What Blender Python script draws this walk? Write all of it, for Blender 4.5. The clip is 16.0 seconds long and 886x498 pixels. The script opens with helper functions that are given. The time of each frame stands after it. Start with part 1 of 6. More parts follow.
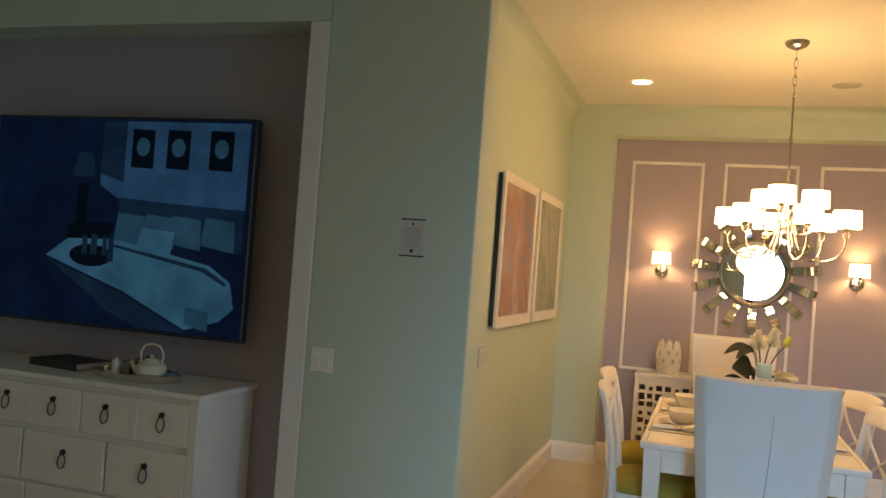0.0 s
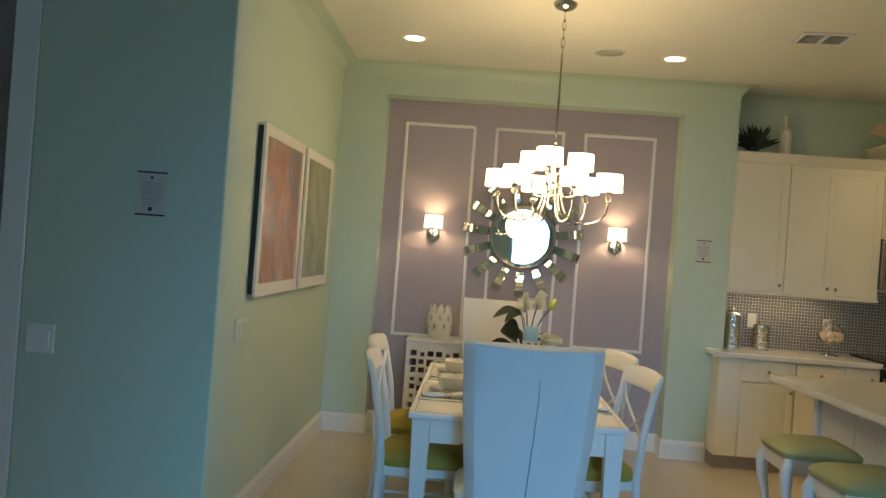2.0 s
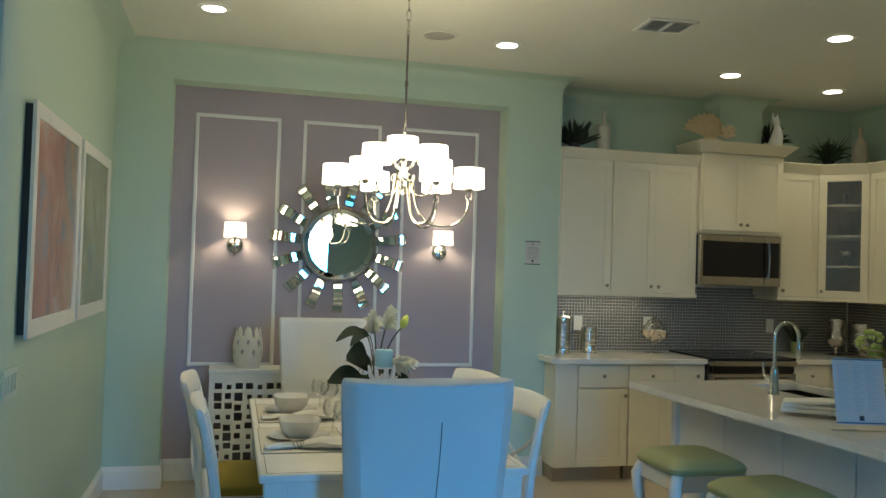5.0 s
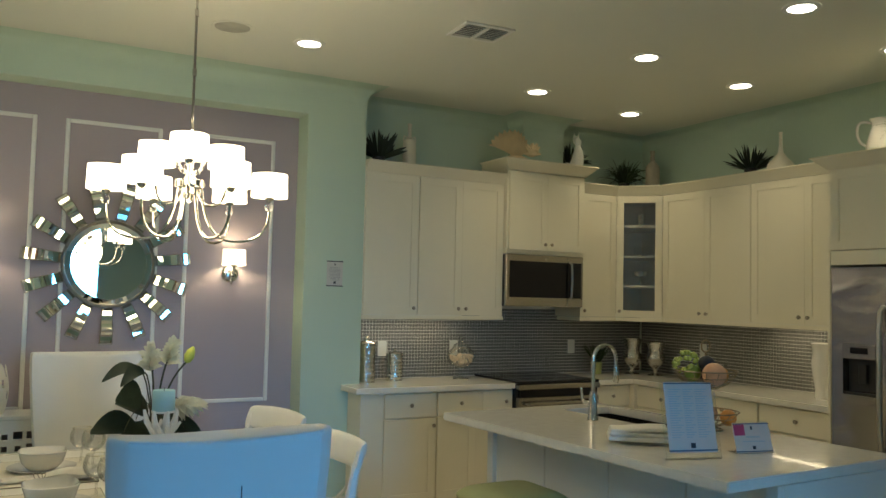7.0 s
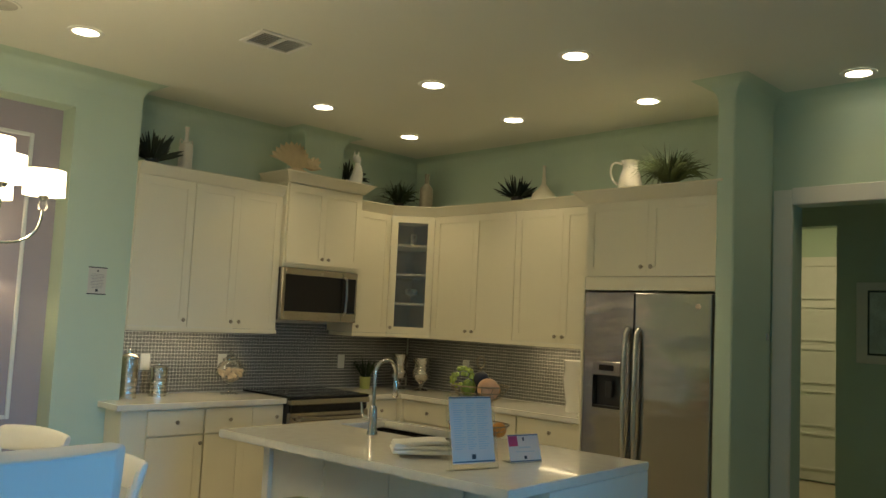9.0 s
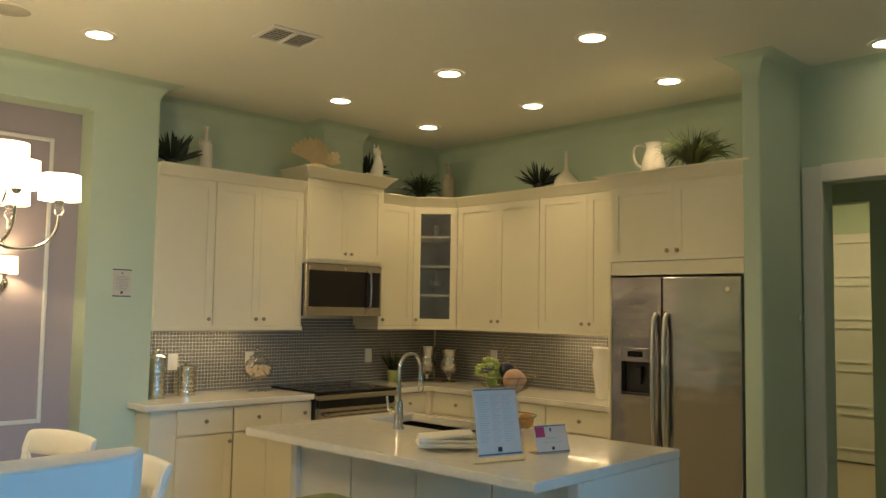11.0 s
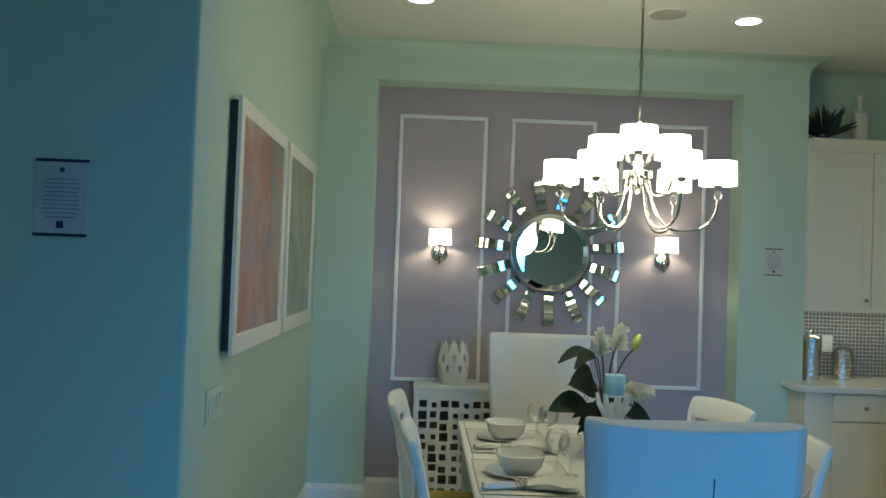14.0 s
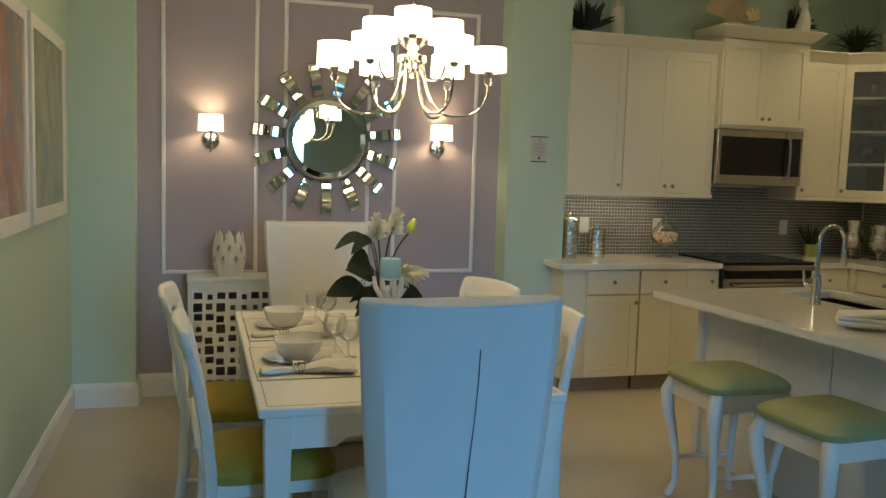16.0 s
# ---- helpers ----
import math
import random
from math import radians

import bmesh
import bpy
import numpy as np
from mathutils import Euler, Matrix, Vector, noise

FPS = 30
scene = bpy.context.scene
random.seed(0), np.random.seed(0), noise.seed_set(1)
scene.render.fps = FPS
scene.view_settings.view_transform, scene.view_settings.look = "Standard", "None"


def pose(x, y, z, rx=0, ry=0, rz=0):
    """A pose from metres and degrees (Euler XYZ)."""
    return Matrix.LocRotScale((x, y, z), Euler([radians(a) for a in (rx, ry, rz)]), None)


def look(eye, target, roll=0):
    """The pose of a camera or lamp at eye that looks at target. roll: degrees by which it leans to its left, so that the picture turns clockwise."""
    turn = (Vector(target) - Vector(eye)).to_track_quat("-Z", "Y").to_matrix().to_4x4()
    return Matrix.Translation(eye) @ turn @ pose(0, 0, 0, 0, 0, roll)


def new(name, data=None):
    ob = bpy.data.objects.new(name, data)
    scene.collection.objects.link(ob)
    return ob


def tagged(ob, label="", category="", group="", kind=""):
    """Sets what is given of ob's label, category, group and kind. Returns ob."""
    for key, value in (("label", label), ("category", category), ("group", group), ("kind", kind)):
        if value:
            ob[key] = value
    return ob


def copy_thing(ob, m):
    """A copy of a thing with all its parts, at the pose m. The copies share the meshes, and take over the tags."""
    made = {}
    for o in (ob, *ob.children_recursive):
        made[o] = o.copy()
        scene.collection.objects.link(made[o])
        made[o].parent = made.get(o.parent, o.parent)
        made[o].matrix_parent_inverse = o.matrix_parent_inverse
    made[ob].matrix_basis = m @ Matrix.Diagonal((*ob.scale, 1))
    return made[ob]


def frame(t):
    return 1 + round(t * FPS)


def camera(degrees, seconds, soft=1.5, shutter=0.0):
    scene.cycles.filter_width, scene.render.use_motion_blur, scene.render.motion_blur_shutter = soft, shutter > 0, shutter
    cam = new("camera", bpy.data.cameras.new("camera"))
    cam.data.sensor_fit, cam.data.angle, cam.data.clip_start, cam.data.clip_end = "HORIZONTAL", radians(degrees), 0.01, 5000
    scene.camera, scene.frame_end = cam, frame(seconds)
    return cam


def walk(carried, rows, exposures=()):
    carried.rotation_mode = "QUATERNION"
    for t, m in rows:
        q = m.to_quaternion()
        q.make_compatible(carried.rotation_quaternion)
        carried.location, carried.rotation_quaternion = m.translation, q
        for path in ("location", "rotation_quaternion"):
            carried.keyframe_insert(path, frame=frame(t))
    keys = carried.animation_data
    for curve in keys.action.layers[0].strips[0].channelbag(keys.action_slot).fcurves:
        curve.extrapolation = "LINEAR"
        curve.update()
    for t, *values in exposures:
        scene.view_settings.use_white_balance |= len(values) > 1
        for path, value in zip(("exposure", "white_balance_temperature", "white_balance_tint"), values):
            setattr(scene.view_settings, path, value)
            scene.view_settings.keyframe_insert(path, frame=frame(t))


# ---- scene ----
cam = camera(56.3, 16.0)
PATH = [
    (0, (0.364, -0.41, 1.562), (-0.251, 1.492, 1.604), 4.3),
    (0.5, (0.345, -0.395, 1.561), (-0.117, 1.55, 1.617), 4.3),
    (1, (0.363, -0.274, 1.559), (0.016, 1.695, 1.619), 2.5),
    (1.5, (0.386, -0.142, 1.543), (0.131, 1.841, 1.568), 3.9),
    (2, (0.373, -0.057, 1.547), (0.283, 1.941, 1.548), 4.2),
    (2.5, (0.261, 0.056, 1.552), (0.318, 2.055, 1.561), 2.5),
    (3, (0.15, 0.15, 1.551), (0.283, 2.145, 1.567), 1.9),
    (5.5, (-0.047, 0.945, 1.542), (0.532, 2.859, 1.6), 1.4),
    (6, (-0.016, 1.104, 1.539), (0.631, 2.996, 1.605), 1.1),
    (6.5, (0.033, 1.228, 1.53), (0.758, 3.091, 1.592), 2.1),
    (7, (0.043, 1.28, 1.539), (1.005, 3.03, 1.655), 1.3),
    (7.5, (-0.017, 1.332, 1.552), (1.141, 2.958, 1.673), 1.8),
    (8, (-0.084, 1.358, 1.553), (1.257, 2.833, 1.709), 2.5),
    (8.5, (-0.122, 1.362, 1.535), (1.302, 2.755, 1.709), 2.8),
    (11, (-0.049, 1.371, 1.545), (1.33, 2.813, 1.691), 0.9),
    (11.5, (-0.057, 1.368, 1.549), (1.203, 2.91, 1.733), 0.6),
    (12, (-0.075, 1.34, 1.553), (0.987, 3.021, 1.759), 0.7),
    (12.5, (-0.105, 1.315, 1.563), (0.674, 3.143, 1.782), 1.2),
    (13, (-0.118, 1.307, 1.565), (0.383, 3.231, 1.782), 1.8),
    (13.5, (-0.12, 1.313, 1.559), (0.088, 3.293, 1.745), 1.7),
    (14, (-0.124, 1.304, 1.55), (-0.082, 3.303, 1.602), 2.1),
    (14.5, (-0.13, 1.292, 1.538), (-0.138, 3.285, 1.374), 2.2),
    (15, (-0.127, 1.294, 1.535), (-0.07, 3.279, 1.294), 2.2),
    (15.5, (-0.114, 1.313, 1.529), (0.152, 3.283, 1.312), 1.7),
    (16, (-0.098, 1.327, 1.527), (0.467, 3.236, 1.335), 1.8),
]
EXPOSURES = [
    (0.0, 0.17, 13500, 36), (0.6, 0.1, 10900, 31), (1.2, -0.02, 8700, 20), (2.0, -0.12, 7600, 14), (3.0, -0.17, 6600, 9), (5.5, -0.29, 5800, 3), (6.5, -0.26, 6000, 3), (7.5, -0.26, 6350, 5),
    (8.5, -0.2, 6700, 3), (11.0, 0.15, 8100, 11), (11.5, 0.1, 6900, 5), (12.2, 0.02, 6400, 1), (13.0, -0.22, 5600, -1), (13.5, -0.27, 5250, -2), (14.2, -0.38, 5450, -2), (14.7, -0.38, 6100, 3),
    (15.5, -0.34, 7050, 10), (16.0, -0.34, 7100, 9),
]
walk(cam, [(t, look(eye, target, roll)) for t, eye, target, roll in PATH], EXPOSURES)

# ---- light ----
CEIL = 3.03
world = bpy.data.worlds.new("sky")
scene.world = world
world.use_nodes = True
wn = world.node_tree
sky = wn.nodes.new("ShaderNodeTexSky")
sky.sky_type, sky.sun_disc = "NISHITA", False
sky.sun_elevation, sky.sun_rotation = radians(48), radians(250)
wn.links.new(sky.outputs["Color"], wn.nodes["Background"].inputs["Color"])
wn.nodes["Background"].inputs["Strength"].default_value = 0.12


def lamp(name, kind, matrix, power, color, **extra):
    data = bpy.data.lights.new(name, kind)
    data.energy, data.color = power, color
    for key, value in extra.items():
        if key == "radius":
            data.shadow_soft_size = value
        elif key == "cone":
            data.spot_size, data.spot_blend = radians(value), 0.9
        elif key == "width":
            data.shape, data.size = "RECTANGLE", value
        elif key == "height":
            data.size_y = value
        elif key == "spread":
            data.spread = radians(value)
    ob = new(name, data)
    ob.matrix_world = matrix
    return tagged(ob, kind="structure")


sun = lamp("sun", "SUN", look((0, 0, 10), (-4, 3, 3)), 2.5, (1.0, 0.93, 0.82))
sun.data.angle = radians(0.5)
DAY = (0.10, 0.46, 1.0)
WARM = (1.0, 0.78, 0.48)
# Daylight through an added, unseen glass door, and the tall window behind the walker.
lamp("daylight_door_fill", "AREA", look((4.92, 0.1, 1.3), (0, 0.1, 1.3)), 32, DAY, width=2.5, height=2.3, spread=80)
lamp("daylight_window", "AREA", look((1.38, -3.12, 1.5), (1.25, 0, 0.75)), 23, DAY, width=0.7, height=2.2, spread=47)
# The last three are unseen warm fills, added to light the living room.
CANS_AND_FILLS = [(-0.2, 5.79), (1.66, 5.93), (3.45, 6.12), (3.51, 5.06), (3.56, 4.0), (4.47, 6.29), (4.5, 5.21), (4.59, 4.15),
        (4.73, 2.9), (0.9, -1.0), (3.2, -1.0), (-1.5, -1.0)]

# ---- materials ----


def material(name, color, rough=0.5, metal=0.0, vary=0.06, scale=6.0, fine=90.0, bump=0.05, coat=0.0, glow=0.0, glow_color=None,
             glass=0.0, island=0.0, sheen=0.0, glow_vary=False):
    """A surface with mottling at two scales and a fine relief."""
    m = bpy.data.materials.new(name)
    m.use_nodes = True
    nt = m.node_tree
    b = nt.nodes["Principled BSDF"]
    b.inputs["Roughness"].default_value, b.inputs["Metallic"].default_value = rough, metal
    b.inputs["Coat Weight"].default_value, b.inputs["Transmission Weight"].default_value = coat, glass
    b.inputs["Sheen Weight"].default_value = sheen
    co = nt.nodes.new("ShaderNodeTexCoord")
    big, small = nt.nodes.new("ShaderNodeTexNoise"), nt.nodes.new("ShaderNodeTexNoise")
    big.inputs["Scale"].default_value, small.inputs["Scale"].default_value = scale, fine
    big.inputs["Detail"].default_value = 5
    for n in (big, small):
        nt.links.new(co.outputs["Object"], n.inputs["Vector"])
    add = nt.nodes.new("ShaderNodeMath")
    add.operation = "MULTIPLY_ADD"
    nt.links.new(small.outputs["Fac"], add.inputs[0])
    add.inputs[1].default_value = 0.5
    nt.links.new(big.outputs["Fac"], add.inputs[2])
    fac = add.outputs[0]
    if island:
        geo = nt.nodes.new("ShaderNodeNewGeometry")
        more = nt.nodes.new("ShaderNodeMath")
        more.operation = "MULTIPLY_ADD"
        nt.links.new(geo.outputs["Random Per Island"], more.inputs[0])
        more.inputs[1].default_value = island
        nt.links.new(fac, more.inputs[2])
        fac = more.outputs[0]
    ramp = nt.nodes.new("ShaderNodeMapRange")
    ramp.inputs["From Min"].default_value, ramp.inputs["From Max"].default_value = 0.35, 1.15 + island
    ramp.inputs["To Min"].default_value, ramp.inputs["To Max"].default_value = 1 - vary, 1 + vary
    nt.links.new(fac, ramp.inputs["Value"])
    mul = nt.nodes.new("ShaderNodeVectorMath")
    mul.operation = "SCALE"
    mul.inputs[0].default_value = color
    nt.links.new(ramp.outputs["Result"], mul.inputs["Scale"])
    nt.links.new(mul.outputs["Vector"], b.inputs["Base Color"])
    if bump:
        bp = nt.nodes.new("ShaderNodeBump")
        bp.inputs["Strength"].default_value, bp.inputs["Distance"].default_value = bump, 0.004
        nt.links.new(small.outputs["Fac"], bp.inputs["Height"])
        nt.links.new(bp.outputs["Normal"], b.inputs["Normal"])
    if glow:
        b.inputs["Emission Color"].default_value = (*(glow_color or color), 1)
        b.inputs["Emission Strength"].default_value = glow
        if glow_vary:
            nt.links.new(ramp.outputs["Result"], b.inputs["Emission Strength"])
    return m


def clear_glass(name, tint=(1, 1, 1), rough=0.02, least=0.0):
    """Thin glass: mostly clear, with a gloss that grows towards the edge."""
    m = bpy.data.materials.new(name)
    m.use_nodes = True
    nt = m.node_tree
    nt.nodes.remove(nt.nodes["Principled BSDF"])
    clear, gloss, mix, edge = (nt.nodes.new("ShaderNode" + k) for k in ("BsdfTransparent", "BsdfGlossy", "MixShader", "LayerWeight"))
    clear.inputs["Color"].default_value = (*tint, 1)
    gloss.inputs["Roughness"].default_value = rough
    edge.inputs["Blend"].default_value = 0.28
    less = nt.nodes.new("ShaderNodeMath")
    less.operation = "MULTIPLY_ADD"
    less.inputs[1].default_value, less.inputs[2].default_value = 0.55, least
    nt.links.new(edge.outputs["Fresnel"], less.inputs[0])
    nt.links.new(less.outputs[0], mix.inputs[0])
    nt.links.new(clear.outputs[0], mix.inputs[1])
    nt.links.new(gloss.outputs[0], mix.inputs[2])
    nt.links.new(mix.outputs[0], nt.nodes["Material Output"].inputs["Surface"])
    return m


MINT = material("mint_paint", (0.52, 0.645, 0.53), 0.62, vary=0.03, scale=1.5, fine=220, bump=0.12)
MAUVE = material("mauve_paint", (0.40, 0.345, 0.37), 0.6, vary=0.03, scale=1.5, fine=220, bump=0.12)
CEILP = material("ceiling_paint", (0.74, 0.75, 0.66), 0.8, vary=0.025, scale=1.2, fine=160, bump=0.25)
TRIM = material("trim_paint", (0.78, 0.78, 0.74), 0.4, vary=0.03, bump=0.04)
FLOORM = material("travertine", (0.50, 0.44, 0.345), 0.32, vary=0.10, scale=2.2, fine=40, bump=0.05)
CAB = material("cabinet_paint", (0.80, 0.76, 0.61), 0.36, vary=0.025, scale=3, bump=0.03)
ISL = material("island_paint", (0.74, 0.74, 0.68), 0.4, vary=0.03, bump=0.03)
QUARTZ = material("quartz", (0.77, 0.75, 0.67), 0.12, vary=0.09, scale=18, fine=160, bump=0.0, coat=0.3)
TILE = material("mosaic_tile", (0.20, 0.20, 0.19), 0.16, vary=0.16, scale=8, bump=0.02, island=1.0)
GROUT = material("grout", (0.72, 0.70, 0.64), 0.85, vary=0.08)
STEEL = material("brushed_steel", (0.36, 0.34, 0.315), 0.2, 1.0, vary=0.06, scale=3, fine=400, bump=0.02)
CHROME = material("chrome", (0.66, 0.645, 0.61), 0.07, 1.0, vary=0.02, bump=0.0)
NICKEL = material("knob_nickel", (0.38, 0.34, 0.28), 0.3, 1.0, vary=0.05, bump=0.0)
MIRROR = material("mirror_silver", (0.86, 0.88, 0.87), 0.015, 1.0, vary=0.01, bump=0.0)
BLACKG = material("black_glass", (0.012, 0.012, 0.014), 0.06, vary=0.1, bump=0.0)
BLACKG.node_tree.nodes["Principled BSDF"].inputs["Specular IOR Level"].default_value = 0.3
FRIDGE = material("fridge_steel", (0.42, 0.405, 0.38), 0.17, 1.0, vary=0.05, scale=2.2, fine=300, bump=0.0)
# Sheet steel is never quite flat: slow dents bend its reflections.
fnt = FRIDGE.node_tree
fco, fmap, fdent, fbump = (fnt.nodes.new("ShaderNode" + q) for q in ("TexCoord", "Mapping", "TexNoise", "Bump"))
fmap.inputs["Scale"].default_value = (1.2, 1.0, 3.2)
fdent.inputs["Scale"].default_value, fdent.inputs["Detail"].default_value = 1.6, 1.5
fbump.inputs["Strength"].default_value, fbump.inputs["Distance"].default_value = 0.5, 0.03
fnt.links.new(fco.outputs["Object"], fmap.inputs["Vector"])
fnt.links.new(fmap.outputs["Vector"], fdent.inputs["Vector"])
fnt.links.new(fdent.outputs["Fac"], fbump.inputs["Height"])
fnt.links.new(fbump.outputs["Normal"], fnt.nodes["Principled BSDF"].inputs["Normal"])
BLACK = material("black_plastic", (0.02, 0.02, 0.022), 0.4, vary=0.1, bump=0.02)
SLIP = material("slipcover_cotton", (0.74, 0.74, 0.72), 0.9, vary=0.05, scale=5, fine=500, bump=0.3, sheen=0.2)
CREAM = material("cream_linen", (0.80, 0.76, 0.64), 0.9, vary=0.04, scale=5, fine=500, bump=0.3)
WHITEW = material("white_painted_wood", (0.78, 0.77, 0.72), 0.38, vary=0.05, scale=7, fine=60, bump=0.05)
LIME = material("lime_fabric", (0.39, 0.30, 0.055), 0.9, vary=0.08, scale=6, fine=420, bump=0.3)
LIMEP = material("pale_lime_leather", (0.34, 0.36, 0.17), 0.5, vary=0.06, scale=6, fine=200, bump=0.1)
CHINA = material("white_china", (0.80, 0.79, 0.75), 0.15, vary=0.02, bump=0.0, coat=0.4)
PLASTER = material("cream_ceramic", (0.74, 0.70, 0.58), 0.55, vary=0.07, scale=14, fine=120, bump=0.2)
LEAF = material("dark_leaf", (0.035, 0.055, 0.028), 0.45, vary=0.3, scale=20, bump=0.1)
GRASS = material("blade_leaf", (0.035, 0.06, 0.022), 0.6, vary=0.35, scale=30, bump=0.05)
LEATHER = material("dark_leather", (0.03, 0.028, 0.028), 0.5, vary=0.2, bump=0.1)
GLASS = clear_glass("clear_glass")
SHADE = material("lit_shade", (0.9, 0.86, 0.76), 0.7, vary=0.02, bump=0.0, glow=6.0, glow_color=(1.0, 0.80, 0.55))
SCONCE = material("lit_sconce_shade", (0.9, 0.86, 0.76), 0.7, vary=0.02, bump=0.0, glow=2.6, glow_color=(1.0, 0.82, 0.58))
CANGLOW = material("can_lamp_glow", (0.9, 0.9, 0.85), 0.5, vary=0.0, bump=0.0, glow=14.0, glow_color=(1.0, 0.86, 0.66))

# ---- shapes ----


def part(name, bm, mat, parent=None, label="", smooth=False):
    """One bmesh as one mesh object, under a thing or a part."""
    me = bpy.data.meshes.new(name)
    bmesh.ops.recalc_face_normals(bm, faces=bm.faces)
    bm.to_mesh(me)
    bm.free()
    me.materials.append(mat)
    if smooth:
        for p in me.polygons:
            p.use_smooth = True
        me.set_sharp_from_angle(angle=radians(40))
    ob = new(name, me)
    ob.parent = parent
    if label:
        tagged(ob, label)
    return ob


def thing(name, x, y, z, label, category, group="", turn=0.0):
    ob = new(name)
    ob.matrix_world = pose(x, y, z, 0, 0, turn)
    ob.empty_display_size = 0.1
    return tagged(ob, label, category, group)


def box(x0, x1, y0, y1, z0, z1, bevel=0.0, bm=None, seg=1):
    own = bmesh.new()
    bmesh.ops.create_cube(own, size=1)
    for v in own.verts:
        v.co = Vector((x0 + (v.co.x + 0.5) * (x1 - x0), y0 + (v.co.y + 0.5) * (y1 - y0), z0 + (v.co.z + 0.5) * (z1 - z0)))
    if bevel:
        bmesh.ops.bevel(own, geom=own.edges[:], offset=bevel, segments=seg, affect="EDGES", profile=0.5)
    if bm is None:
        return own
    return merge(bm, own)


def merge(bm, own, m=None):
    me = bpy.data.meshes.new("tmp")
    if m is not None:
        own.transform(m)
    own.to_mesh(me)
    own.free()
    bm.from_mesh(me)
    bpy.data.meshes.remove(me)
    return bm


def prism(points, z0, z1, bevel=0.0):
    """An upright block on a floor outline."""
    bm = bmesh.new()
    face = bm.faces.new([bm.verts.new((x, y, z0)) for x, y in points])
    out = bmesh.ops.extrude_face_region(bm, geom=[face])
    bmesh.ops.translate(bm, vec=(0, 0, z1 - z0), verts=[v for v in out["geom"] if isinstance(v, bmesh.types.BMVert)])
    if bevel:
        bmesh.ops.bevel(bm, geom=bm.edges[:], offset=bevel, segments=2, affect="EDGES", profile=0.5)
    return bm


def lathe(profile, seg=24, bm=None, m=None):
    """A turned body from (radius, height) pairs."""
    own = bmesh.new()
    rings = []
    for r, z in profile:
        if r < 1e-5:
            rings.append([own.verts.new((0, 0, z))])
        else:
            rings.append([own.verts.new((r * math.cos(math.tau * k / seg), r * math.sin(math.tau * k / seg), z)) for k in range(seg)])
    for a, b in zip(rings, rings[1:]):
        for k in range(seg):
            j = (k + 1) % seg
            if len(a) == 1 and len(b) == 1:
                continue
            if len(a) == 1:
                own.faces.new((a[0], b[j], b[k]))
            elif len(b) == 1:
                own.faces.new((a[k], a[j], b[0]))
            else:
                own.faces.new((a[k], a[j], b[j], b[k]))
    if bm is None and m is None:
        return own
    if bm is None:
        own.transform(m)
        return own
    return merge(bm, own, m)


def tube(points, radius, seg=8, bm=None, flat=1.0):
    """A round bar along a line; radius may be one number or one for each point."""
    own = bmesh.new()
    pts = [Vector(p) for p in points]
    radii = [radius] * len(pts) if isinstance(radius, (int, float)) else list(radius)
    rings = []
    side = None
    for n, p in enumerate(pts):
        d = (pts[min(n + 1, len(pts) - 1)] - pts[max(n - 1, 0)]).normalized()
        if side is None:
            side = d.orthogonal().normalized()
        side = (side - d * side.dot(d)).normalized()
        up = d.cross(side)
        rings.append([own.verts.new(p + radii[n] * (math.cos(math.tau * k / seg) * side + flat * math.sin(math.tau * k / seg) * up)) for k in range(seg)])
    for a, b in zip(rings, rings[1:]):
        for k in range(seg):
            own.faces.new((a[k], a[(k + 1) % seg], b[(k + 1) % seg], b[k]))
    own.faces.new(rings[0][::-1])
    own.faces.new(rings[-1])
    return own if bm is None else merge(bm, own)


def arc(p0, p1, p2, n=10):
    """A smooth bend from p0 by p1 to p2."""
    a, b, c = Vector(p0), Vector(p1), Vector(p2)
    return [(1 - t) ** 2 * a + 2 * t * (1 - t) * b + t * t * c for t in (k / n for k in range(n + 1))]


def structure(name, bm, mat, label="", smooth=False, parent=None):
    ob = part(name, bm, mat, parent, smooth=smooth)
    return tagged(ob, label, kind="structure")


# ---- structure ----
L, A, NY, KY, R = -0.84, 6.70, 6.90, 7.03, 5.28
NX0, NX1, NZ = -0.474, 1.94, 2.785
PIER = 2.375
structure("floor", box(-4.5, 10.2, -3.4, 7.3, -0.12, 0.0), FLOORM, "pale cream stone floor")
structure("ceiling", box(-4.5, 10.2, -3.4, 7.3, CEIL, CEIL + 0.12), CEILP, "smooth off-white painted ceiling")
structure("wall_dining_side", box(L - 0.14, L, 3.36, 7.15, 0, CEIL), MINT, "pale mint green painted wall")
bm = box(L, NX0, A, 7.15, 0, CEIL)
box(NX1, PIER, A, 7.15, 0, CEIL, bm=bm)
box(NX0, NX1, A, 7.15, NZ, CEIL, bm=bm)
structure("wall_back", bm, MINT, "pale mint green wall with a recessed niche")
structure("niche_wall", box(NX0, NX1, NY, 7.15, 0, NZ), MAUVE, "mauve painted wall of the recessed niche")
structure("wall_kitchen_back", box(PIER, R + 0.14, KY, 7.15, 0, CEIL), MINT, "mint green kitchen wall")
structure("wall_chase", box(3.80, 4.20, 6.80, KY, 2.62, CEIL), MINT, "mint green boxed duct above the microwave cabinet")
structure("wall_kitchen_side", box(R, R + 0.14, 3.60, KY, 0, CEIL), MINT, "mint green kitchen wall behind the refrigerator")
structure("wall_post", box(4.46, R + 0.14, 3.49, 3.60, 0, CEIL, 0.008), MINT, "mint green wall end beside the refrigerator")
structure("wall_wing", box(-1.47, -0.665, 3.22, 3.36, 0, CEIL, 0.008, seg=2), MINT, "mint green end wall with a notice")
bm = box(-4.36, -1.58, 3.44, 3.60, 0, 2.72)
structure("nook_wall", bm, MAUVE, "mauve painted television wall")
structure("nook_head", box(-4.36, -1.47, 3.22, 3.60, 2.72, CEIL), MINT, "mint green soffit above the television nook")
